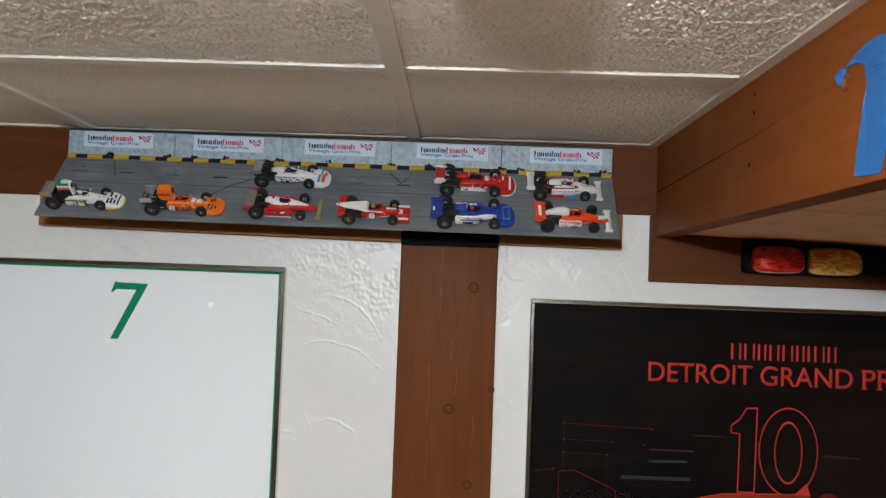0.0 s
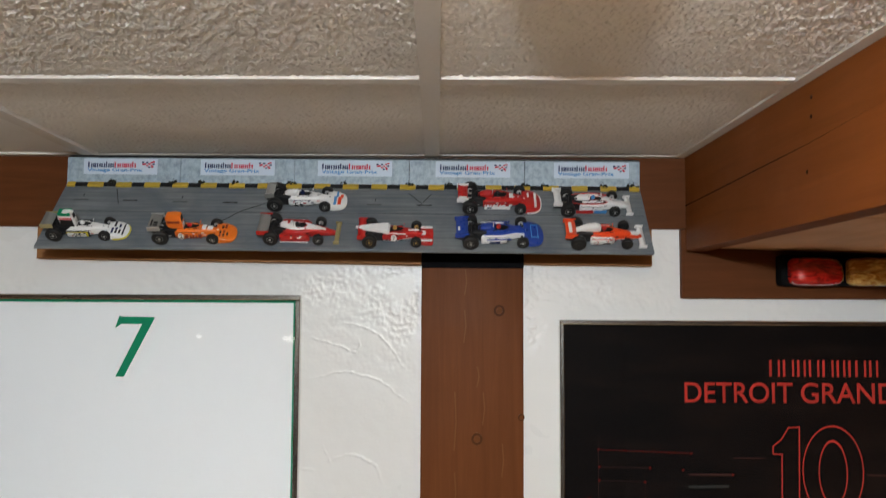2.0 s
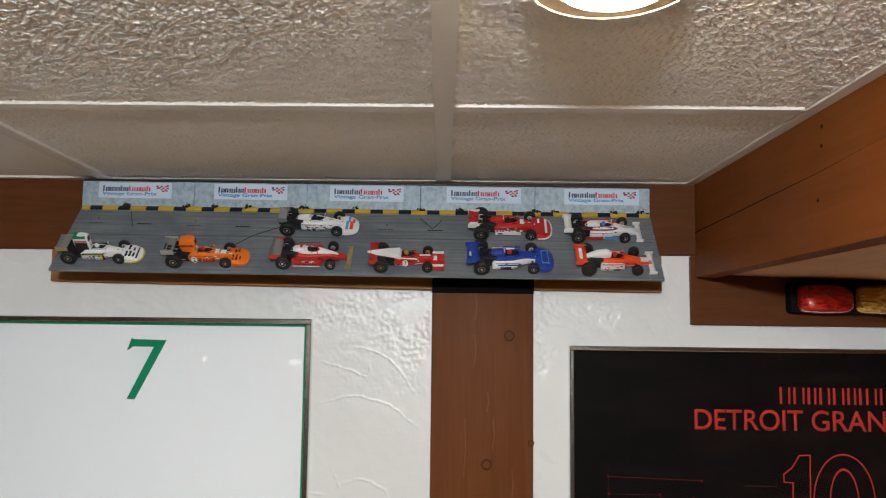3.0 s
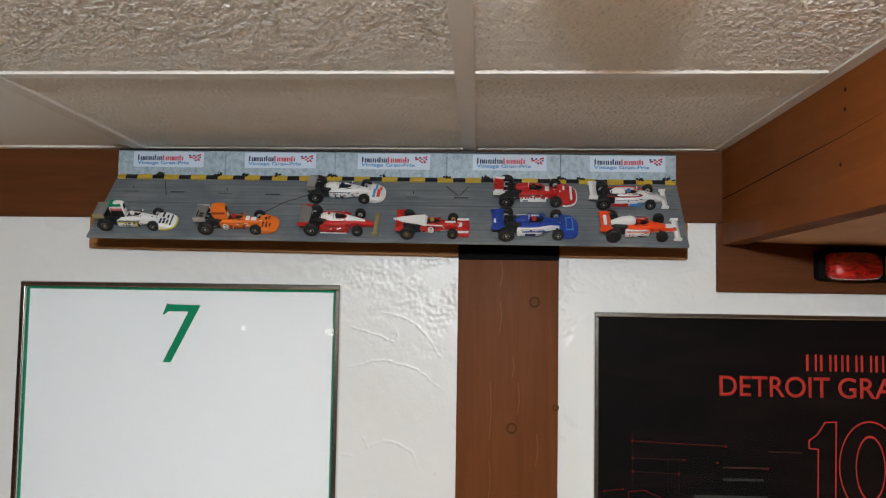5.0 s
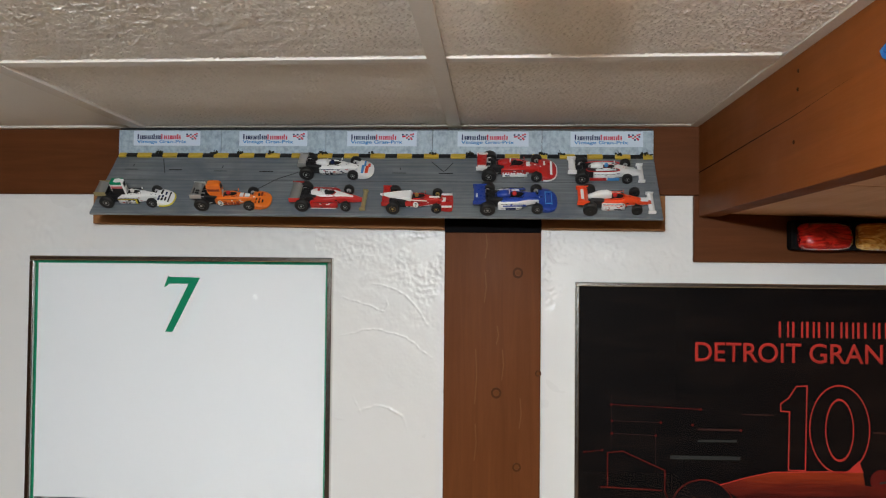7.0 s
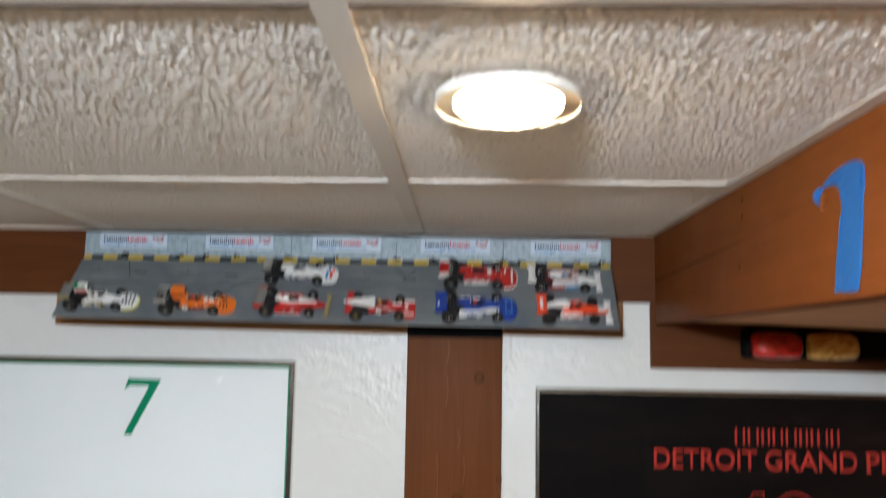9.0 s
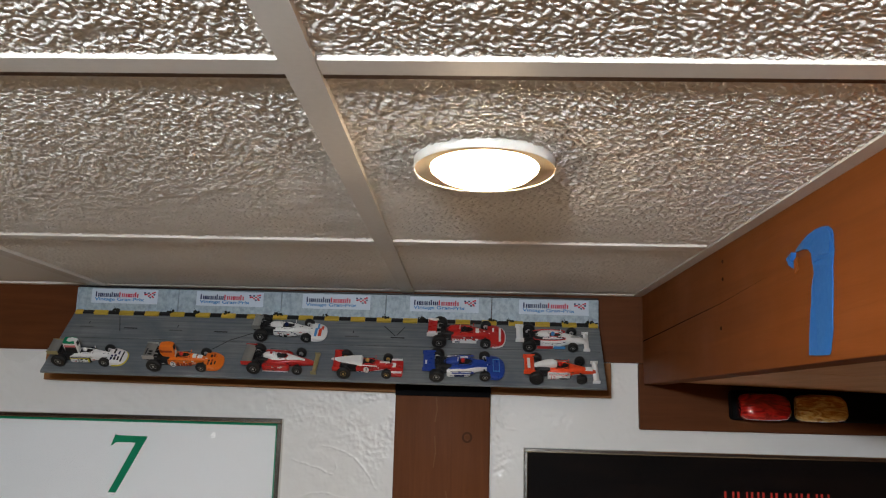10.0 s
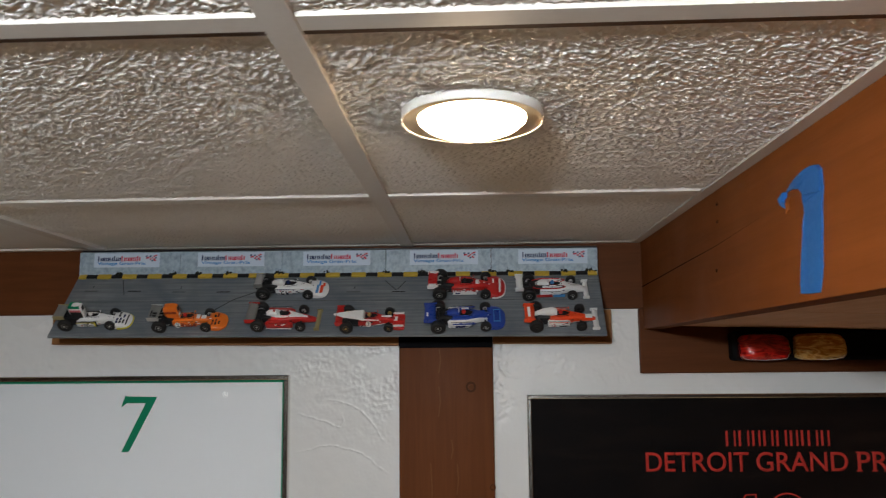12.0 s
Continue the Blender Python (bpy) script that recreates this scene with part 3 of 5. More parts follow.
def white_poster():
    root = thing("framed_white_poster", "white poster with green border and numeral in silver frame", "picture")
    x0, x1, z0, z1, y = -0.7565, -0.2165, 1.36, 2.178, 1.6
    picture_frame(root, x0, x1, z0, z1, 0.0085, y)
    ys = y + 0.0065
    part("sheet", box(x0 + 0.004, x1 - 0.004, ys, WALL_Y - 0.0012, z0 + 0.004, z1 - 0.004), PAPER, root, "white poster paper")
    a, b, c, d, w = x0 + 0.0085, x1 - 0.0085, z0 + 0.0085, z1 - 0.0085, 0.0042
    for q in ((a, b, d - w, d), (a, b, c, c + w), (a, a + w * 0.7, c + w, d - w), (b - w, b, c + w, d - w)):
        part("green_border", box(q[0], q[1], ys - 0.0004, ys - 0.0001, q[2], q[3]), GREEN, root)
    seven = [(-0.5155, 2.1245), (-0.5085, 2.1445), (-0.5055, 2.1425), (-0.4515, 2.1415), (-0.4990, 2.0465), (-0.5125, 2.0465), (-0.4720, 2.1305), (-0.5060, 2.1305), (-0.5120, 2.1255)]
    part("numeral", prism(seven, 0.0004, on_wall(ys - 0.0001)), GREEN, root, "green serif numeral seven")
    # printed photograph along the foot of the sheet
    photo = part("photo_strip", box(a + w, b - w, ys - 0.0004, ys - 0.0001, 1.56, 1.755), MOTTLE, root, "mottled black and white printed photograph")
    part("photo_wedge", prism([(-0.676, 1.754), (-0.638, 1.754), (-0.640, 1.66), (-0.728, 1.66)], 0.0004, on_wall(ys - 0.0005)), INK_BLACK, root)
    part("photo_green_band", prism([(-0.700, 1.714), (-0.641, 1.714), (-0.641, 1.690), (-0.714, 1.690)], 0.0003, on_wall(ys - 0.001)), GREEN, root)
    part("photo_disc_rim", ring(-0.523, 1.690, 0.0, 0.0525, ys - 0.0005, 0.0002, 36), INK_BLACK, root)
    part("photo_disc", ring(-0.519, 1.688, 0.0, 0.0505, ys - 0.0008, 0.0003, 36), PHOTOBLUE, root, "blue printed disc")
    return root


def mat_mottle():
    w = Mat("mottled_photo_print", (0.5, 0.5, 0.5), 0.5, spec=0.05)
    n = w.noise(w.coords((1, 1, 1.3)), 18.0, 5.0, 0.65, 0.4)
    w.colour(w.ramp(n, [(0.36, (0.03, 0.03, 0.03)), (0.52, (0.45, 0.44, 0.43)), (0.6, (0.75, 0.74, 0.73))]))
    return w.m


def mat_car_print():
    """Printed racing car: glowing upper edge falling off to near black, with streaks."""
    w = Mat("car_print", (0.3, 0.03, 0.01), 0.5, spec=0.05)
    sep = w.t.nodes.new("ShaderNodeSeparateXYZ")
    w.link(w.co.outputs["Object"], sep.inputs[0])
    n = w.noise(w.coords((6.0, 1, 60.0)), 2.0, 4.0, 0.6, 0.3)
    g = w.math("ADD", w.math("MULTIPLY_ADD", sep.outputs["Z"], 13.0 / PLAN, -23.05), w.math("MULTIPLY_ADD", n, 0.7, -0.35))
    w.colour(w.ramp(g, [(0.1, (0.03, 0.006, 0.005)), (0.45, (0.13, 0.014, 0.008)), (0.9, (0.36, 0.045, 0.012))]))
    return w.m


CARPRINT = mat_car_print()


def mat_nightprint():
    """Very dark print with faint brown smears."""
    w = Mat("dark_night_print", (0.01, 0.008, 0.008), 0.5, spec=0.04)
    n = w.noise(w.coords((2.0, 1, 14.0)), 3.0, 5.0, 0.7, 0.3)
    w.colour(w.ramp(n, [(0.48, (0.005, 0.004, 0.004)), (0.78, (0.016, 0.010, 0.008))]))
    return w.m


MOTTLE, PHOTOBLUE, NIGHT = mat_mottle(), mat_plain("blue_print", (0.01, 0.12, 0.6), 0.5), mat_nightprint()
white_poster()


def race_poster():
    root = thing("framed_race_poster", "black race poster with red lettering in silver frame", "picture")
    x0, x1, z0, z1, y = 0.1955, 1.075, 1.50, 2.141, 1.6
    picture_frame(root, x0, x1, z0, z1, 0.0075, y)
    ys = y + 0.0065
    part("sheet", box(x0 + 0.003, x1 - 0.003, ys, WALL_Y - 0.0012, z0 + 0.003, z1 - 0.003), NIGHT, root, "black poster paper")
    f = ys - 0.0001
    # maker's word as plain blocks
    x, z, h = 0.529, 2.0530, 0.0258
    for w in (0.0165, 0.0175, 0.0135, 0.0165, 0.0175, 0.0135, 0.0058, 0.0170, 0.0140):
        bm = box(x, x + 0.0036, f - 0.0003, f, z, z + h)
        if w > 0.010:
            box(x + w - 0.0030, x + w, f - 0.0003, f, z, z + h, 0, bm)
        part("red_block", bm, INK_RED, root)
        x += w + 0.0050
    for word, a, b in (("DETROIT", 0.394, 0.5650), ("GRAND", 0.578, 0.7285), ("PRIX", 0.744, 0.842)):
        part("lettering", upright(serifs(lettering(word, b - a, 0.0325, 0.0003, 0.008), 0.0020, 0.0022), a, f, 2.0110), INK_RED, root, "red capital lettering")
    # outlined ten
    one = [(0.532, 1.932), (0.532, 1.944), (0.545, 1.954), (0.557, 1.973), (0.574, 1.974), (0.571, 1.836), (0.544, 1.836), (0.546, 1.931), (0.532, 1.932)]
    part("outline_one", stroke(one, 0.0018, f, 0.0003), INK_RED, root, "red outlined numeral one")
    bm = ring(0.6255, 1.9045, 0.0466, 0.0482, f, 0.0003, 40, sz=1.50)
    ring(0.6255, 1.9030, 0.0212, 0.0228, f, 0.0003, 40, bm, sz=2.25)
    part("outline_nought", bm, INK_RED, root, "red outlined numeral nought")
    # car drawn in red light
    part("car_body", prism([(0.435, 1.808), (0.48, 1.822), (0.519, 1.831), (0.60, 1.834), (0.662, 1.835), (0.665, 1.814), (0.717, 1.807), (0.80, 1.800), (0.90, 1.780), (0.95, 1.76), (0.90, 1.752), (0.72, 1.758), (0.586, 1.764), (0.480, 1.776)], 0.0003, on_wall(f)), CARPRINT, root, "orange red drawn car body")
    part("car_flank", prism([(0.48, 1.772), (0.586, 1.763), (0.72, 1.757), (0.90, 1.750), (0.90, 1.70), (0.50, 1.70)], 0.0003, on_wall(f)), CARPRINT, root)
    part("roll_hoop", prism([(0.636, 1.835), (0.662, 1.835), (0.656, 1.854)], 0.0004, on_wall(f - 0.0003)), INK_RED, root)
    part("drawn_helmet", ring(0.692, 1.822, 0.0, 0.0185, f, 0.0002, 26), INK_DARKRED, root)
    part("visor_stripe", stroke([(0.690, 1.819), (0.708, 1.822)], 0.004, f - 0.0003, 0.0002), INK_GREY, root)
    part("drawn_tyre", ring(0.407, 1.764, 0.0, 0.053, f, 0.0001, 40), INK_BLACK, root)
    part("tyre_arc", ring(0.407, 1.764, 0.0515, 0.0535, f - 0.0002, 0.0002, 36, a0=10, a1=175), INK_DARKRED, root)
    part("tyre_arc", ring(0.407, 1.764, 0.026, 0.0268, f - 0.0002, 0.0002, 30, a0=0, a1=200), INK_DIM, root)
    part("tyre_arc", ring(0.885, 1.745, 0.046, 0.048, f - 0.0005, 0.0002, 36, a0=0, a1=180), INK_DARKRED, root)
    part("highlight_line", stroke([(0.435, 1.809), (0.48, 1.823), (0.519, 1.832), (0.60, 1.835), (0.662, 1.836)], 0.0016, f - 0.0004, 0.0002), INK_RED, root)
    part("highlight_line", stroke([(0.48, 1.777), (0.586, 1.767), (0.72, 1.760)], 0.0016, f - 0.0004, 0.0002), INK_RED, root)
    part("rear_wing_outline", stroke([(0.251, 1.80), (0.251, 1.857), (0.276, 1.860), (0.345, 1.830), (0.345, 1.795), (0.352, 1.78)], 0.0017, f, 0.0002), INK_DARKRED, root)
    for pts, w, m in ((((0.257, 1.937), (0.403, 1.932)), 0.0010, INK_DARKRED), (((0.257, 1.955), (0.257, 1.86)), 0.0006, INK_DIM), (((0.258, 1.910), (0.338, 1.909)), 0.0009, INK_DIM), (((0.258, 1.889), (0.330, 1.887)), 0.0009, INK_DIM), (((0.213, 1.857), (0.242, 1.861)), 0.0010, INK_DARKRED), (((0.356, 1.852), (0.465, 1.853)), 0.006, INK_GREY), (((0.40, 1.899), (0.468, 1.899)), 0.0030, INK_DIM), (((0.40, 1.880), (0.46, 1.881)), 0.004, INK_GREY), (((0.24, 1.80), (0.34, 1.797)), 0.002, INK_DARKRED), (((0.47, 1.925), (0.52, 1.925)), 0.002, INK_DIM), (((0.68, 1.90), (0.74, 1.898)), 0.003, INK_DIM), (((0.33, 1.825), (0.33, 1.90)), 0.0006, INK_DIM)):
        part("glow_line", stroke(pts, w, f, 0.00015), m, root)
    for px, pz in ((0.257, 1.937), (0.403, 1.932), (0.258, 1.910), (0.258, 1.889), (0.338, 1.909), (0.330, 1.887), (0.242, 1.861), (0.390, 1.906), (0.468, 1.899), (0.213, 1.857)):
        part("glow_spot", ring(px, pz, 0.0, 0.0022, f - 0.0003, 0.0002, 10), INK_DARKRED, root)
    return root


race_poster()


# ---- lamp bar under the soffit ----
def marker_light():
    root = thing("marker_light_bar", "black lamp bar with red and amber lenses on the beam", "marker light")
    part("housing", box(0.538, 0.95, 1.572, TIMBER_Y - 0.002, 2.196, 2.245, 0.006), HOUSING, root, "black plastic housing")
    for x0, x1, m, lab in ((0.5480, 0.6285, REDLENS, "red lamp lens"), (0.6380, 0.7195, AMBERLENS, "wrinkled amber lamp lens")):
        secs = []
        w = x1 - x0
        for s, k in ((0.0, 0.62), (0.03, 0.8), (0.1, 0.94), (0.25, 1.0), (0.5, 1.02), (0.75, 1.0), (0.9, 0.94), (0.97, 0.8), (1.0, 0.62)):
            secs.append((x0 + w * s, 0.030 * k, 2.2185 - 0.0228 * k, 2.2185 + 0.0228 * k, 0.72, 1.571))
        bm = loft(secs, 24)
        for v in bm.verts:
            v.co.y += 0.30 * (v.co.z - 2.1957)
        part("lens", bm, m, root, lab)
    return root


marker_light()


# ---- blue tape figure stuck to the soffit ----
def tape_mark():
    to = lambda a, b, d: (SOFFIT_X - 0.0005 - d * (1.3 + 0.9 * math.sin(310.0 * b + 90.0 * a)), a, b)
    head = [(0.8450, 2.3420), (0.8445, 2.3504), (0.8455, 2.3593), (0.8525, 2.3645), (0.8644, 2.3663), (0.8770, 2.3663), (0.8916, 2.3656), (0.9065, 2.3624), (0.9215, 2.3572), (0.9217, 2.3546), (0.9070, 2.3546), (0.8967, 2.3525), (0.8896, 2.3473), (0.8873, 2.3378)]
    stem = [(0.8450, 2.3420), (0.8873, 2.3378), (0.8874, 2.3295), (0.8910, 2.3190), (0.8952, 2.3033), (0.8967, 2.2970), (0.9016, 2.2771), (0.9053, 2.2588), (0.8861, 2.2574), (0.8652, 2.2567), (0.8624, 2.2598), (0.8560, 2.2771), (0.8539, 2.2928), (0.8507, 2.3106), (0.8490, 2.3295)]
    ob = tagged(part("tape_figure", prism(stem, 0.0007, to), BLUETAPE), "blue masking tape figure one stuck on the soffit", "tape")
    ob.matrix_basis = SKEW
    part("torn_head", prism(head, 0.0010, to), BLUETAPE, ob)
    part("curled_end", prism([(0.9238, 2.3546), (0.9301, 2.3538), (0.9356, 2.3504), (0.9338, 2.3441), (0.9289, 2.3399), (0.9250, 2.3431), (0.9279, 2.3478)], 0.0028, to), BLUETAPE, ob)
    part("folded_end", prism([(0.9183, 2.3494), (0.9252, 2.3473), (0.9274, 2.3389), (0.9245, 2.3347), (0.9202, 2.3373), (0.9208, 2.3431)], 0.0016, to), WOOD_Y, ob, "brown underside of the curled tape end")
    part("tape_crease", prism([(0.8456, 2.3577), (0.8525, 2.3635), (0.8687, 2.3649), (0.8818, 2.3556), (0.8825, 2.3441), (0.8503, 2.3410)], 0.0006, lambda a, b, d: (SOFFIT_X - 0.0024 - d, a, b)), BLUETAPE, ob)


tape_mark()


# ---- the display shelf ----
SLOPE, XL, XR, DEEP = radians(48.3), -0.5905, 0.3180, 0.147
BOARD = pose(0, 1.4780, 2.2413, 0, 0.36, -0.44) @ Matrix.Rotation(SLOPE, 4, "X")


def display_shelf():
    root = thing("display_board", "tilted grey race track display board with barrier and kerb", "display board", m=BOARD)
    part("track", box(XL, XR, 0, DEEP, -0.0045, 0, 0.0008), TRACK, root, "weathered grey track surface")
    inv = Matrix.Rotation(-SLOPE, 4, "X")

    def flat(bm):
        bmesh.ops.transform(bm, matrix=inv, verts=bm.verts)
        return bm

    # upright barrier, five panels
    w = (XR - XL) / 5
    for k in range(5):
        a = XL + k * w
        panel = part("barrier_panel", flat(box(a + 0.0004, a + w - 0.0004, 0.095, 0.109, 0.1065, 0.1505, 0.0006)), BARRIER, root)
        sx, sz = -0.5635 + 0.1866 * k, 0.1235
        part("sign", flat(box(sx, sx + 0.1178, 0.0941, 0.0949, sz, sz + 0.0250)), SIGNPAPER, panel, "white advertising sign")
        y = 0.0940
        x = sx + 0.007
        bw = 0.0061
        widths = (1.1, 0.8, 1.0, 1.0, 1.0, 0.9, 1.15, 1.0, 0.8, 0.95, 1.0)
        for i, q in enumerate(widths):
            tall = 0.0090 if i in (0, 4, 6, 10) else 0.0066
            e, z0 = x + bw * q, sz + 0.0108
            bm = box(x, x + 0.0022, y - 0.0003, y, z0, z0 + tall)
            box(e - 0.0022, e, y - 0.0003, y, z0, z0 + 0.0066, 0, bm)
            part("wordmark_bar", flat(bm), NAVY if i < 6 else SIGNRED, panel)
            x = e + 0.0011
        part("lettering", flat(upright(lettering("Vintage Gran-Prix", 0.088, 0.0074, 0.0003, 0.014), sx + 0.006, y, sz + 0.0025)), SIGNBLUE, panel, "blue lettering")
        for i, (fx, fz) in enumerate(((0, 6.6), (2.6, 4.6), (0.4, 4.2), (5.2, 6.4), (5.4, 2.6), (7.8, 4.4), (7.8, 0.6), (10.4, 2.4), (10.6, 6.4), (13.0, 4.4), (13.2, 7.4), (11.6, 0.8))):
            part("flag_check", flat(box(sx + 0.093 + fx * 0.0013, sx + 0.0962 + fx * 0.0013, y - 0.0003, y, sz + 0.0095 + fz * 0.0013, sz + 0.0120 + fz * 0.0013)), SIGNRED if i % 3 else NAVY, panel)
    part("barrier_cap", flat(box(XL + 0.003, XR - 0.001, 0.093, 0.100, 0.1508, 0.1535, 0.0005)), BLACK, root, "black strip on top of the barrier")
    # kerb of yellow and black blocks
    x, k = XL + 0.003, 0
    while x < XR - 0.004:
        yellow = k % 2 == 0
        l = 0.0250 if yellow else 0.0200
        if k == 0:
            l = 0.013
        e = min(x + l, XR - 0.002)
        v0 = 0.1365 if yellow else 0.1385
        part("kerb_block", box(x, e - 0.0004, v0, 0.1455, 0.0001, 0.0042 if yellow else 0.0034, 0.0007), YELLOW if yellow else BLACK, root)
        x, k = x + l, k + 1
    # painted grid marks
    for i, (a, v) in enumerate(((-0.555, 0.1065), (-0.478, 0.1057), (-0.399, 0.1032), (-0.321, 0.1025), (-0.097, 0.1005), (-0.020, 0.1002), (0.10, 0.0990))):
        dark = i % 2 == 1
        part("grid_mark", box(a - 0.0115, a + 0.0115, v - 0.0011, v + 0.0011, 0.0001, 0.0004), BLACK if dark else GREYMARK, root)
        if not dark:
            part("grid_tick", box(a + 0.0005, a + 0.0018, v + 0.008, v + 0.0135, 0.0001, 0.0004), BLACK, root)
    for a, b in (((-0.507, 0.134), (-0.494, 0.098)), ((-0.30, 0.083), (-0.325, 0.060)), ((-0.26, 0.104), (-0.30, 0.083)), ((-0.045, 0.128), (-0.024, 0.104)), ((-0.010, 0.126), (-0.022, 0.106))):
        d = Vector((b[0] - a[0], b[1] - a[1]))
        q = Vector((-d.y, d.x)).normalized() * 0.0006
        part("surface_crack", prism([(a[0] + q.x, a[1] + q.y), (b[0] + q.x, b[1] + q.y), (b[0] - q.x, b[1] - q.y), (a[0] - q.x, a[1] - q.y)], 0.0003, lambda s, t, u: (s, t, 0.0001 + u)), BLACK, root)
    part("lane_seam", box(XL + 0.02, XR - 0.004, 0.0795, 0.0803, 0.0001, 0.0003), SEAM, root)
    # scrubby tufts behind the kerb
    rnd = random.Random(5)
    for x in (-0.515, -0.42, -0.372, -0.322, -0.232, -0.228, -0.148, -0.045, 0.018, 0.138, 0.168, 0.262, 0.300, 0.309):
        bm = bmesh.new()
        for _ in range(9):
            c = Vector((x + rnd.uniform(-0.006, 0.006), 0.1455 + rnd.uniform(-0.003, 0.0), 0.004 + rnd.uniform(0, 0.004)))
            bmesh.ops.create_icosphere(bm, subdivisions=1, radius=rnd.uniform(0.0010, 0.0024), matrix=Matrix.Translation(c))
        tip = Vector((x + rnd.uniform(-0.004, 0.004), 0.144, 0.014))
        tube([(x, 0.145, 0.004), tip], [0.0006, 0.0002], bm, 4)
        part("scrub_tuft", bm, MESHDARK, root)
    return root


GREYMARK = mat_plain("grey_road_mark", (0.09, 0.095, 0.10), 0.6)
SEAM = mat_plain("dark_seam", (0.07, 0.07, 0.07), 0.6)
display_shelf()


def cleats():
    """Wooden strips on the wall that carry the display board, with a dark gap painted over the post."""
    y1 = TIMBER_Y - 0.0025
    for x0, x1, drop in ((-0.6405, -0.0245, 0.0075), (0.1390, 0.3425, 0.0015)):
        bm = box(x0, x1, 1.5935, WALL_Y - 0.001, 2.2268, 2.2855, 0.001)
        for v in bm.verts:
            if v.co.z < 2.25:
                v.co.z += drop * (x1 - v.co.x) / (x1 - x0)
        tagged(part("shelf_cleat", bm, WOOD_CLEAT), "brown wooden cleat on the wall under the display board", "cleat", "cleats under the board")
    # a black sheet puts in the shade of the gap above the post
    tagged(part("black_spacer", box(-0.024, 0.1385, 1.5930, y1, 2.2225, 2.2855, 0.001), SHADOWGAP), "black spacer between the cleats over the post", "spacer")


cleats()


# ---- model racing cars ----
TYRE = mat_plain("black_rubber", (0.012, 0.012, 0.012), 0.55)
SILVER = mat_paint("silver_plastic", (0.55, 0.55, 0.54), 0.3, 0.0, 0.1, 0.6)
GOLD = mat_paint("gold_plastic", (0.62, 0.4, 0.12), 0.3, 0.0, 0.1, 0.7)
ENGINE = mat_paint("dark_engine_metal", (0.022, 0.022, 0.024), 0.4, 0.0, 0.2, 0.4)
CARWHITE = mat_paint("white_car_paint", (0.78, 0.78, 0.77), 0.28, 0.5, 0.06)
CARORANGE = mat_paint("orange_car_paint", (0.80, 0.17, 0.015), 0.28, 0.5, 0.06)
CARRED = mat_paint("red_car_paint", (0.50, 0.018, 0.015), 0.28, 0.5, 0.06)
CARSCARLET = mat_paint("orange_red_car_paint", (0.83, 0.07, 0.015), 0.28, 0.5, 0.06)
CARBLUE = mat_paint("blue_car_paint", (0.012, 0.05, 0.30), 0.28, 0.5, 0.06)
SKYBLUE = mat_paint("sky_blue_car_paint", (0.06, 0.28, 0.62), 0.28, 0.5, 0.06)
CARYELLOW = mat_paint("yellow_car_paint", (0.62, 0.52, 0.03), 0.3, 0.4, 0.06)
CARDEEP = mat_paint("dark_red_lettering", (0.26, 0.03, 0.01), 0.4, 0.2, 0.06)
CARPINK = mat_paint("faded_red_car_paint", (0.62, 0.16, 0.17), 0.3, 0.4, 0.06)
WINGGREY = mat_paint("grey_wing_plastic", (0.19, 0.19, 0.18), 0.35, 0.2, 0.1)
WINGGOLD = mat_paint("tan_wing_plastic", (0.30, 0.25, 0.12), 0.4, 0.2, 0.15)
CLEAR = mat_glass("clear_windscreen", rough=0.05)
MM = 0.00099


def mm(bm):
    bmesh.ops.scale(bm, vec=(MM, MM, MM), verts=bm.verts)
    return bm


def wheel_mesh(r, w):
    """Tyre and rim meshes, turned round the axle (y)."""
    t = lathe([(r * 0.46, -w / 2 + 0.9), (r * 0.54, -w / 2), (r * 0.9, -w / 2 + 0.2), (r, -w / 2 + 1.2), (r, w / 2 - 1.2), (r * 0.9, w / 2 - 0.2), (r * 0.54, w / 2), (r * 0.46, w / 2 - 0.9)], "y", 22)
    m = lathe([(0.0, -w / 2 + 0.4), (r * 0.14, -w / 2 + 0.3), (r * 0.18, -w / 2 + 1.6), (r * 0.32, -w / 2 + 2.3), (r * 0.37, -w / 2 + 1.0), (r * 0.44, -w / 2 + 0.8), (r * 0.46, w / 2 - 0.8), (0.0, w / 2 - 0.4)], "y", 18)
    return mm(t), mm(m)


def add_wheel(root, x, y, r, w, rim):
    t, m = wheel_mesh(r, w)
    wh = part("wheel", t, TYRE, root, smooth=True)
    part("rim", m, rim, wh, "moulded wheel rim", True)
    wh.location = (x * MM, y * MM, r * MM)
    if y > 0:
        wh.rotation_euler = (0, 0, math.pi)


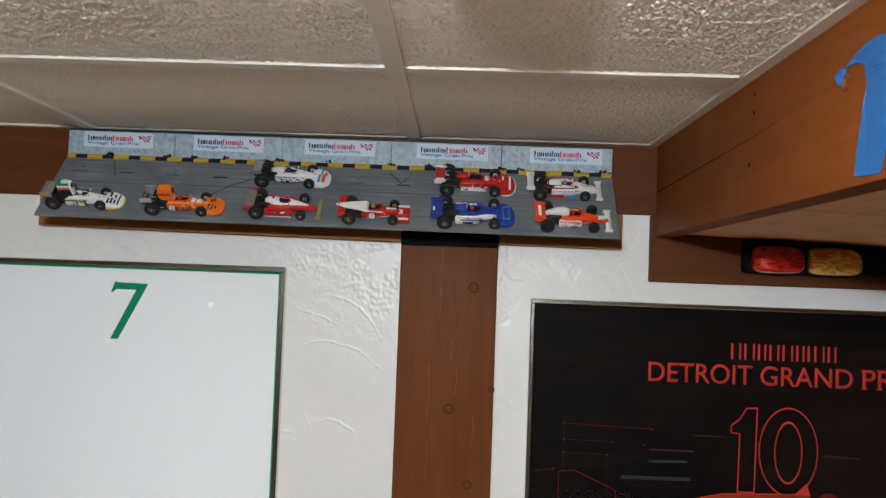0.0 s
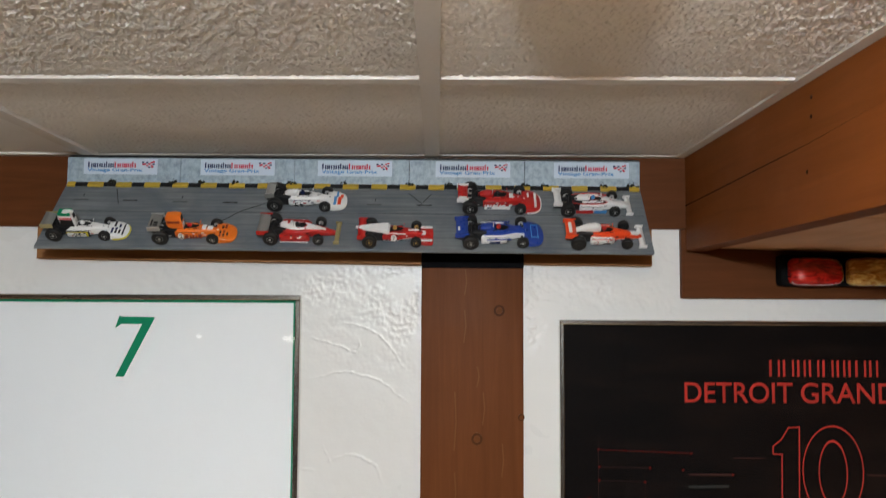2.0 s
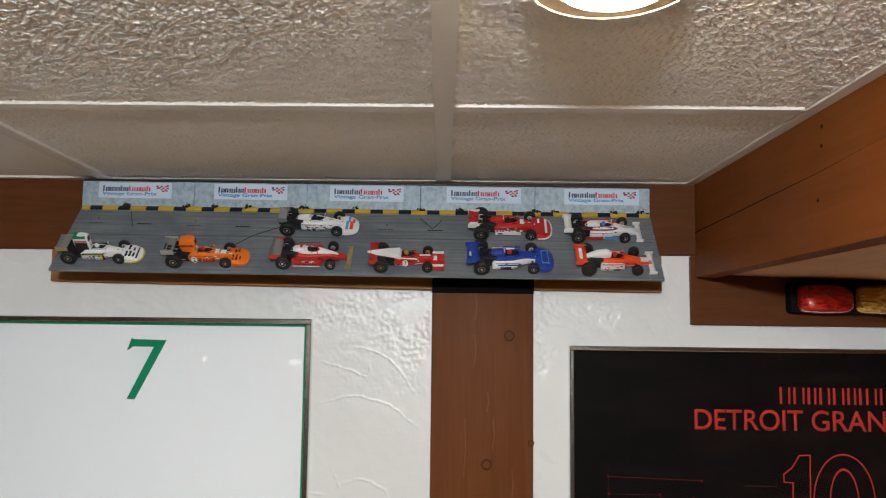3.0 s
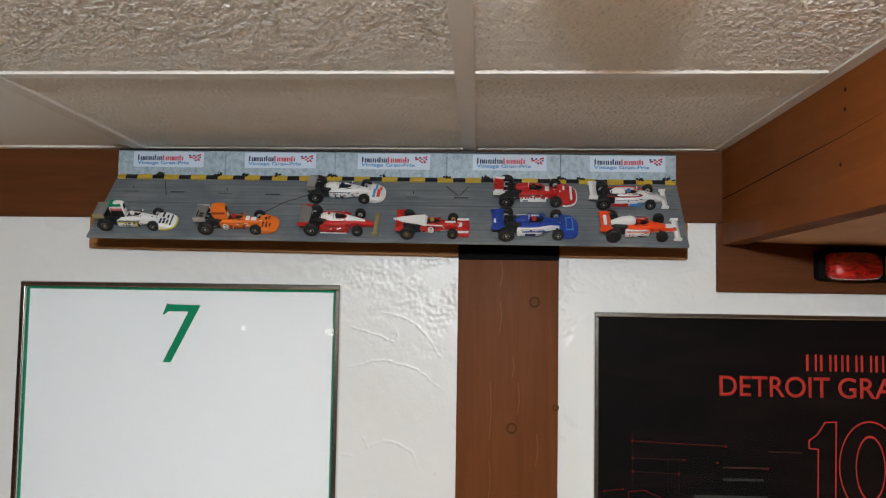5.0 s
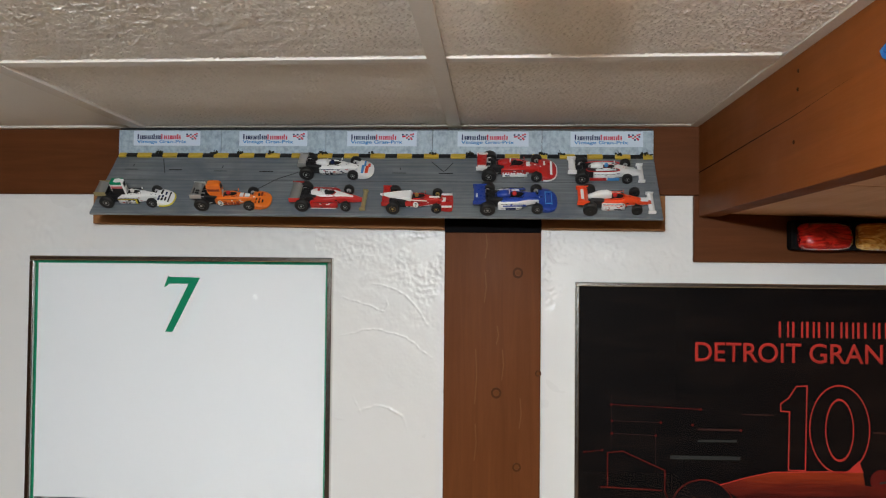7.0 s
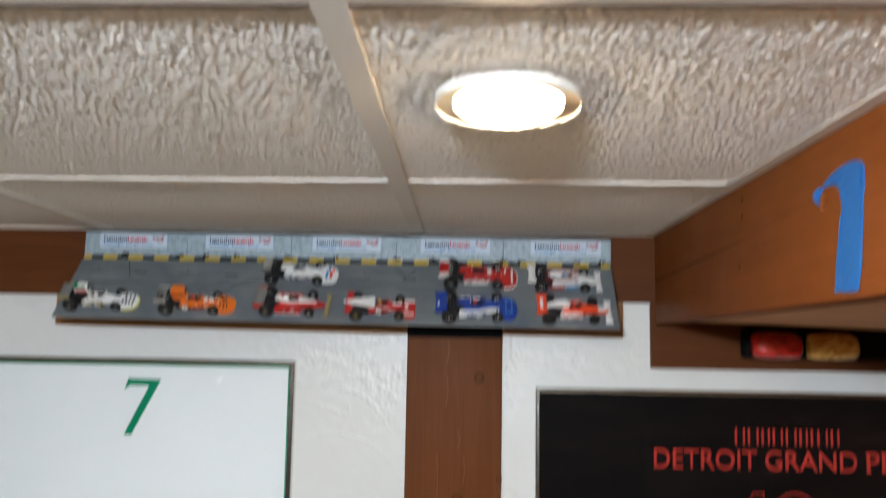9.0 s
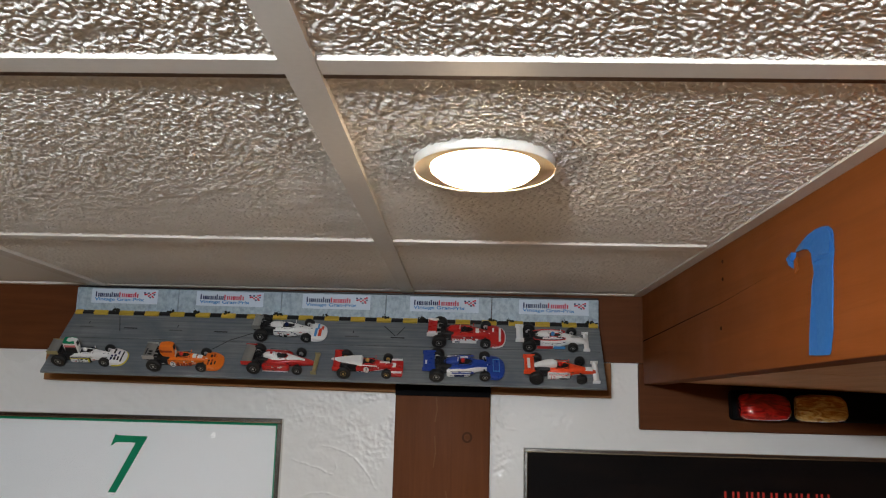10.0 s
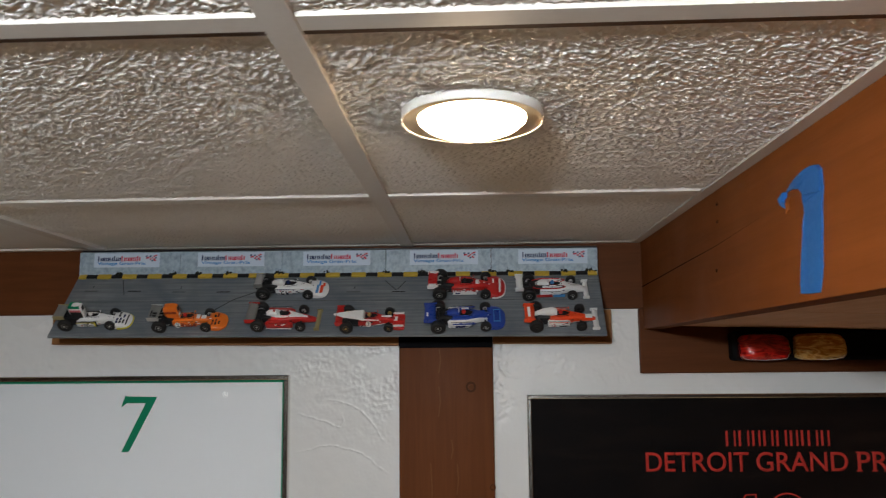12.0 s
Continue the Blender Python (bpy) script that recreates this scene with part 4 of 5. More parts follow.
def nose_plate(kind):
    """Front bodywork: a full-width rounded shovel, or a wedge."""
    bm = bmesh.new()
    rows = []
    n = 12
    if kind == "shovel":
        outline = [(80, 24), (86, 26.5), (94, 27), (100, 25.5), (104.5, 22), (107.5, 16), (109, 8), (109.3, 0)]
        zt = lambda x, y: 10.5 - 6.8 * ((x - 80) / 29.3) ** 1.5 - 2.0 * (abs(y) / 27) ** 2
    else:
        outline = [(84, 23), (92, 24.5), (100, 25), (104, 24), (105, 20), (105.3, 12), (105.5, 5), (105.5, 0)]
        zt = lambda x, y: 8.5 - 4.6 * ((x - 84) / 21.5) - 1.0 * (abs(y) / 25) ** 2
    for x, hw in outline:
        hw = max(hw, 0.6)
        ys = [-hw + 2 * hw * i / n for i in range(n + 1)]
        rows.append(([bm.verts.new((x, y, zt(x, y))) for y in ys], [bm.verts.new((x, y, 1.8)) for y in ys]))
    for (a, b), (c, d) in zip(rows, rows[1:]):
        for i in range(n):
            bm.faces.new((a[i], a[i + 1], c[i + 1], c[i])).smooth = True
            bm.faces.new((b[i], d[i], d[i + 1], b[i + 1]))
        bm.faces.new((a[0], c[0], d[0], b[0]))
        bm.faces.new((a[n], b[n], d[n], c[n]))
    a, b = rows[0]
    for i in range(n):
        bm.faces.new((a[i], b[i], b[i + 1], a[i + 1]))
    a, b = rows[-1]
    for i in range(n):
        bm.faces.new((a[i], a[i + 1], b[i + 1], b[i]))
    return bm


def hh(bm):
    """Millimetres, with the bodywork's height."""
    bmesh.ops.scale(bm, vec=(MM, MM, MM * 1.28), verts=bm.verts)
    return bm


def flat_sided(bm):
    for f in bm.faces:
        f.smooth = False
    return bm


def slot_car(cfg, u, v, yaw):
    """A 1:32 open-wheel racing car; x points to the nose, the rear axle is at x = 0."""
    m = BOARD @ pose(u, v, 0.0003, 0, 0, yaw)
    root = thing("model_race_car", cfg["label"], "model car", "model cars on the display board", m)
    root.scale = (cfg.get("long", 1.0), cfg.get("slim", 0.78), 1)
    body, side, rim = cfg["body"], cfg["side"], cfg.get("rim", SILVER)
    rr, fr = 11.8, 9.0
    for y in (-25.0, 25.0):
        add_wheel(root, 0, y, rr, 13.0, rim)
        add_wheel(root, 77, y * 0.99, fr, 9.0, rim)
    part("axle", mm(tube([(0, -22, rr), (0, 22, rr)], 1.1)), ENGINE, root)
    part("axle", mm(tube([(77, -22, fr), (77, 22, fr)], 0.9)), ENGINE, root)
    for s in (-1, 1):
        bm = tube([(70, s * 7, 5), (77, s * 21, 5.5)], 0.6)
        tube([(82, s * 7, 5), (77, s * 21, 5.5)], 0.6, bm)
        tube([(75, s * 6, 9), (77, s * 20, 9.5)], 0.6, bm)
        part("suspension_arm", mm(bm), ENGINE, root)
        bm = tube([(20, s * 10, 8), (2, s * 18, 8)], 0.7)
        tube([(-4, s * 5, 12), (1, s * 18, 13)], 0.7, bm)
        tube([(12, s * 4, 16), (-3, s * 7, 17), (-16, s * 6, 14)], 1.4, bm, 8)
        part("exhaust", mm(bm), cfg.get("pipes", ENGINE), root)
    # engine and gearbox
    eng = box(-12, 2, -5.5, 5.5, 4, 13, 1.2)
    box(2, 24, -12.5, 12.5, 3, 15.2, 1.0, eng)
    for s in (-1, 1):
        tube([(-14, s * 8, 10), (4, s * 12, 9), (18, s * 12, 7)], 1.5, eng, 6)
        box(-2, 6, s * 12 - 3, s * 12 + 3, 10, 15, 0.8, eng)
    for s in (-1, 1):
        box(4, 20, s * 7 - 3, s * 7 + 3, 11, 15.5, 0.8, eng)
        for k in range(4):
            tube([(6 + 4 * k, s * 4.0, 14), (6 + 4 * k, s * 3.4, 18.5)], 1.2, eng, 7)
    part("engine", hh(eng), ENGINE, root, "dark engine block")
    # tub
    wide = cfg.get("wide", 15.5)
    flank = cfg["pods"][2] - 0.3 if cfg.get("pods") else wide
    secs = [(20, wide * 0.86, 2.0, 13.5, 0.42), (24, wide, 2.0, 14.5, 0.38), (34, wide + 0.5, 2.0, 14.6, 0.38), (46, wide, 2.0, 14.6, 0.38), (56, wide * 0.80, 2.0, 14.4, 0.42), (66, wide * 0.58, 2.2, 13.4, 0.45), (78, wide * 0.48, 2.4, 11.6, 0.5), (90, wide * 0.42, 2.4, 9.0, 0.55), (103, wide * 0.30, 2.6, 5.6, 0.6)]

    def tub_paint(i, j):
        a = math.sin(2 * math.pi * (j + 1.0) / 16)
        return 1 if a < cfg.get("split", 0.2) else 0

    part("tub", hh(loft(secs, 16, None, tub_paint)), [body, side], root, smooth=False)
    if cfg.get("skirt"):
        for s in (-1, 1):
            part("side_skirt", hh(box(22, 62, s * (wide + 0.4) - 0.5, s * (wide + 0.4) + 0.5, 2.0, 6.5, 0.3)), cfg["skirt"], root)
    # cockpit surround, seat well, screen
    part("cockpit_opening", hh(loft([(34, 8.5, 14.2, 15.0, 0.6), (45, 9, 14.2, 15.1, 0.6), (56, 6.6, 14.0, 14.9, 0.6)], 14)), BLACK, root)
    part("cockpit_rim", hh(tube([(36, 7.5, 14.8), (46, 8, 15.3), (54, 6, 15.6), (58, 0, 16.2), (54, -6, 15.6), (46, -8, 15.3), (36, -7.5, 14.8)], 0.9)), cfg.get("rimpaint", body), root)
    scr = bmesh.new()
    pts = [(53, -6.5, 15), (57, -4, 15.4), (59, 0, 15.6), (57, 4, 15.4), (53, 6.5, 15)]
    lo = [scr.verts.new(p) for p in pts]
    hi = [scr.verts.new((x - 3, y * 0.85, z + 3.4)) for x, y, z in pts]
    for i in range(4):
        scr.faces.new((lo[i], lo[i + 1], hi[i + 1], hi[i]))
    bmesh.ops.solidify(scr, geom=scr.faces[:], thickness=0.4)
    part("windscreen", hh(scr), CLEAR, root)
    hel = bmesh.new()
    bmesh.ops.create_uvsphere(hel, u_segments=14, v_segments=10, radius=3.7, matrix=Matrix.Translation((42, 0, 17.2)) @ Matrix.Diagonal((1, 1.2, 0.85, 1)))
    part("driver_dummy", hh(hel), cfg.get("helmet", CARWHITE), root, "plain round helmet shape", True)
    part("roll_hoop", hh(tube([(33, -5, 14), (34, -4.5, 20), (34.5, 0, 22.5), (34, 4.5, 20), (33, 5, 14)], 0.8)), SILVER, root)
    for s in (-1, 1):
        part("mirror", hh(box(56, 57.2, s * 12 - 2.2, s * 12 + 2.2, 15.2, 17.6, 0.3)), SILVER if cfg.get("mirrors") else body, root)
        part("mirror_stalk", hh(tube([(57, s * 7, 13.6), (56.6, s * 11, 15.6)], 0.35, seg=4)), ENGINE, root)
    # side radiators
    rad = cfg.get("pods")
    if rad:
        x0, x1, hw, mat = rad
        for s in (-1, 1):
            secs = [(x0, 3.0, 2.5, 11.5, 0.5, s * (hw - 4)), (x0 + 3, 5.2, 2.0, 12.5, 0.5, s * (hw - 5)), (x1 - 6, 5.0, 2.0, 11.5, 0.5, s * (hw - 5)), (x1, 3.6, 2.5, 9.5, 0.55, s * (hw - 5.6))]
            part("side_pod", hh(loft(secs, 14)), mat, root)
    # air box or engine cover
    kind, amat = cfg["airbox"]
    if kind == "tall":
        secs = [(10, 7.0, 19, 31, 0.3), (13, 9.0, 15.5, 34, 0.28), (24, 9.5, 14.5, 35, 0.28), (31, 8.6, 14.5, 34.5, 0.28), (33.5, 7.4, 19, 33.5, 0.3)]
        part("air_box", hh(flat_sided(loft(secs, 16))), amat, root)
        part("air_intake", hh(box(33.2, 33.9, -5.4, 5.4, 25.5, 32.0, 0.2)), BLACK, root)
        for z, sm in cfg.get("bands", ()):
            part("air_box_band", hh(box(12, 31, -9.75, 9.75, z, z + 3.4, 0.3)), sm, root)
    elif kind == "round":
        secs = [(8, 3.0, 14, 18, 0.9), (13, 6.5, 13.5, 23, 0.8), (22, 9.5, 13.5, 27.0, 0.7), (30, 9.0, 13.5, 26, 0.7), (35, 6.0, 14, 22.5, 0.8)]
        part("air_box", hh(loft(secs, 16)), amat, root)
    elif kind == "low":
        secs = [(12, 4.0, 13, 16, 0.8), (18, 6.5, 13, 19.5, 0.7), (28, 7.5, 13, 20.5, 0.7), (36, 6.5, 13.5, 19.5, 0.7)]
        part("engine_cover", hh(loft(secs, 16)), amat, root)
    elif kind == "long":
        secs = [(-14, 1.2, 12, 13.5, 0.8), (0, 4.5, 13, 18, 0.7), (14, 6.5, 13, 22.5, 0.65), (28, 7.0, 13, 24, 0.65), (36, 5.5, 13.5, 21.5, 0.7)]
        part("engine_cover", hh(loft(secs, 16)), amat, root)
    elif kind == "wedge":
        secs = [(-23, 2.2, 18.0, 18.8, 0.3), (-8, 6.0, 17.4, 19.0, 0.25), (12, 10.5, 15.5, 19.2, 0.22), (31, 13.5, 12.5, 19.0, 0.22), (33, 12.5, 12.5, 16.0, 0.3)]
        part("engine_cover", hh(flat_sided(loft(secs, 12))), amat, root)
        part("cover_stripe", hh(tube([(-20, -3.4, 18.3), (-8, -6.8, 17.6), (31, -13.4, 15.5), (60, -13.0, 13.6)], 0.9)), CARWHITE, root)
    if cfg.get("cowl"):
        secs = [(22, 6.5, 12.5, 15.5, 0.5), (32, 10.5, 13.0, 16.2, 0.5), (44, 10.8, 13.2, 16.0, 0.5), (58, 8.6, 12.6, 15.6, 0.55), (72, 5.2, 10.6, 13.6, 0.6), (88, 2.0, 8.6, 10.2, 0.7)]
        part("cockpit_cowl", hh(loft(secs, 16)), cfg["cowl"], root)
        part("cowl_opening", hh(loft([(40, 6.0, 15.2, 16.5, 0.7), (48, 6.5, 15.2, 16.5, 0.7), (57, 4.2, 14.8, 16.2, 0.7)], 14)), BLACK, root)
    for x, y, rx, ry, z, omat in cfg.get("ovals", ()):
        pts = [(x + rx * math.cos(a), y + ry * math.sin(a), z) for a in (2 * math.pi * k / 20 for k in range(21))]
        part("oval_stripe", hh(tube(pts, 0.75, seg=5)), omat, root)
    # nose
    if cfg["nose"] in ("shovel", "wedge"):
        nmat = cfg.get("nosemat", body)
        part("nose", hh(nose_plate(cfg["nose"])), nmat, root, smooth=False)
        for bars in cfg.get("nosebars", ()):
            x0, x1, y0, y1, z, bmat = bars
            part("nose_marking", hh(box(x0, x1, y0, y1, z - 1.2, z, 0.15)), bmat, root)
    if cfg["nose"] == "shovel" and cfg.get("lip"):
        arc = [(88, 27.4), (94, 27.8), (100, 26.3), (104.8, 22.7), (108.1, 16.4), (109.8, 8), (110.2, 0)]
        pts = [(x, -y, 2.4) for x, y in arc] + [(x, y, 2.4) for x, y in arc[-2::-1]]
        part("nose_lip", hh(tube(pts, 1.25, seg=6)), cfg["lip"], root)
    if cfg["nose"] == "wing":
        x0, x1, hw, fmat = cfg["fwing"]
        part("front_wing", mm(loft([(x0, hw, 4.2, 6.4, 0.3), ((x0 + x1) / 2, hw, 3.4, 6.2, 0.3), (x1, hw, 3.0, 4.2, 0.3)], 16)), fmat, root)
        for s in (-1, 1):
            part("front_wing_end_plate", mm(box(x0 - 2, x1 + 1, s * hw - 0.5, s * hw + 0.5, 2.2, 8.5, 0.2)), cfg.get("fend", fmat), root)
    # rear wing
    x0, x1, hw, z, wmat, emat = cfg["rwing"]
    t = 2.4
    part("rear_wing", mm(loft([(x0, hw, z + 2.0, z + 2.0 + t, 0.3), ((x0 + x1) / 2, hw, z + 0.4, z + 0.6 + t, 0.3), (x1, hw, z, z + 1.2, 0.3)], 16)), wmat, root, "rear wing blade")
    for s in (-1, 1):
        part("rear_wing_end_plate", mm(box(x0 - 1.5, x1 + 1.5, s * hw - 0.6, s * hw + 0.6, z - 3.5, z + 4.5, 0.3)), emat, root)
    part("rear_wing_post", mm(tube([(-10, 0, 11), ((x0 + x1) / 2, 0, z + 1)], 1.4)), ENGINE, root)
    for q in cfg.get("wbars", ()):
        part("wing_marking", mm(box(q[0], q[1], q[2], q[3], z + 2.4, z + 4.7, 0.1)), q[4], root)
    # side markings
    for q in cfg.get("marks", ()):
        x0, x1, z0, z1, bmat = q
        for s in (-1, 1):
            part("side_marking", hh(box(x0, x1, s * (flank + 0.75) - 0.25, s * (flank + 0.75) + 0.25, z0, z1, 0.1)), bmat, root)
    for q in cfg.get("topmarks", ()):
        x0, x1, y0, y1, z1, bmat = q
        part("top_marking", hh(box(x0, x1, y0, y1, z1 - 1.0, z1, 0.1)), bmat, root)
    rnd = random.Random(cfg["label"])
    for _ in range(9):
        x0, z0 = rnd.uniform(22, 64), rnd.uniform(4, 11)
        y0 = flank if x0 < 50 else wide * (0.8 - 0.022 * (x0 - 56))
        bmat = rnd.choice(cfg.get("ink", (BLACK, NAVY, CARRED, SILVER)))
        for s in (-1, 1):
            part("small_marking", hh(box(x0, x0 + rnd.uniform(2, 5), s * (y0 + 0.45) - 0.25, s * (y0 + 0.45) + 0.25, z0, z0 + rnd.uniform(0.8, 1.8), 0.05)), bmat, root)
    for _ in range(5):
        x0, y0 = rnd.uniform(60, 84), rnd.uniform(-4, 2)
        part("small_marking", hh(box(x0, x0 + rnd.uniform(1.5, 4), y0, y0 + rnd.uniform(1, 2.5), 11, 14.2 - 0.16 * (x0 - 60), 0.05)), rnd.choice(cfg.get("ink", (BLACK, NAVY, CARRED, SILVER))), root)
    for z0 in (5.2, 12.6):
        for s in (-1, 1):
            part("panel_line", hh(box(21, 56, s * (flank + 0.35) - 0.2, s * (flank + 0.35) + 0.2, z0, z0 + 0.45)), BLACK, root)
    if cfg.get("number"):
        txt, x, z, w, h, nmat = cfg["number"]
        bm = lettering(txt, w, h, 0.25)
        for vert in bm.verts:
            vert.co = (x + vert.co.x, -flank - 1.05 - vert.co.z, z + vert.co.y)
        part("race_number", hh(bm), nmat, root)
    if cfg.get("roundel"):
        x, z, r = cfg["roundel"]
        part("number_roundel", hh(lathe([(0.0, -0.2), (r, -0.2), (r, 0.2), (0.0, 0.2)], "y", 18, None, (x, -flank - 0.8, z))), CARWHITE, root)
    return root


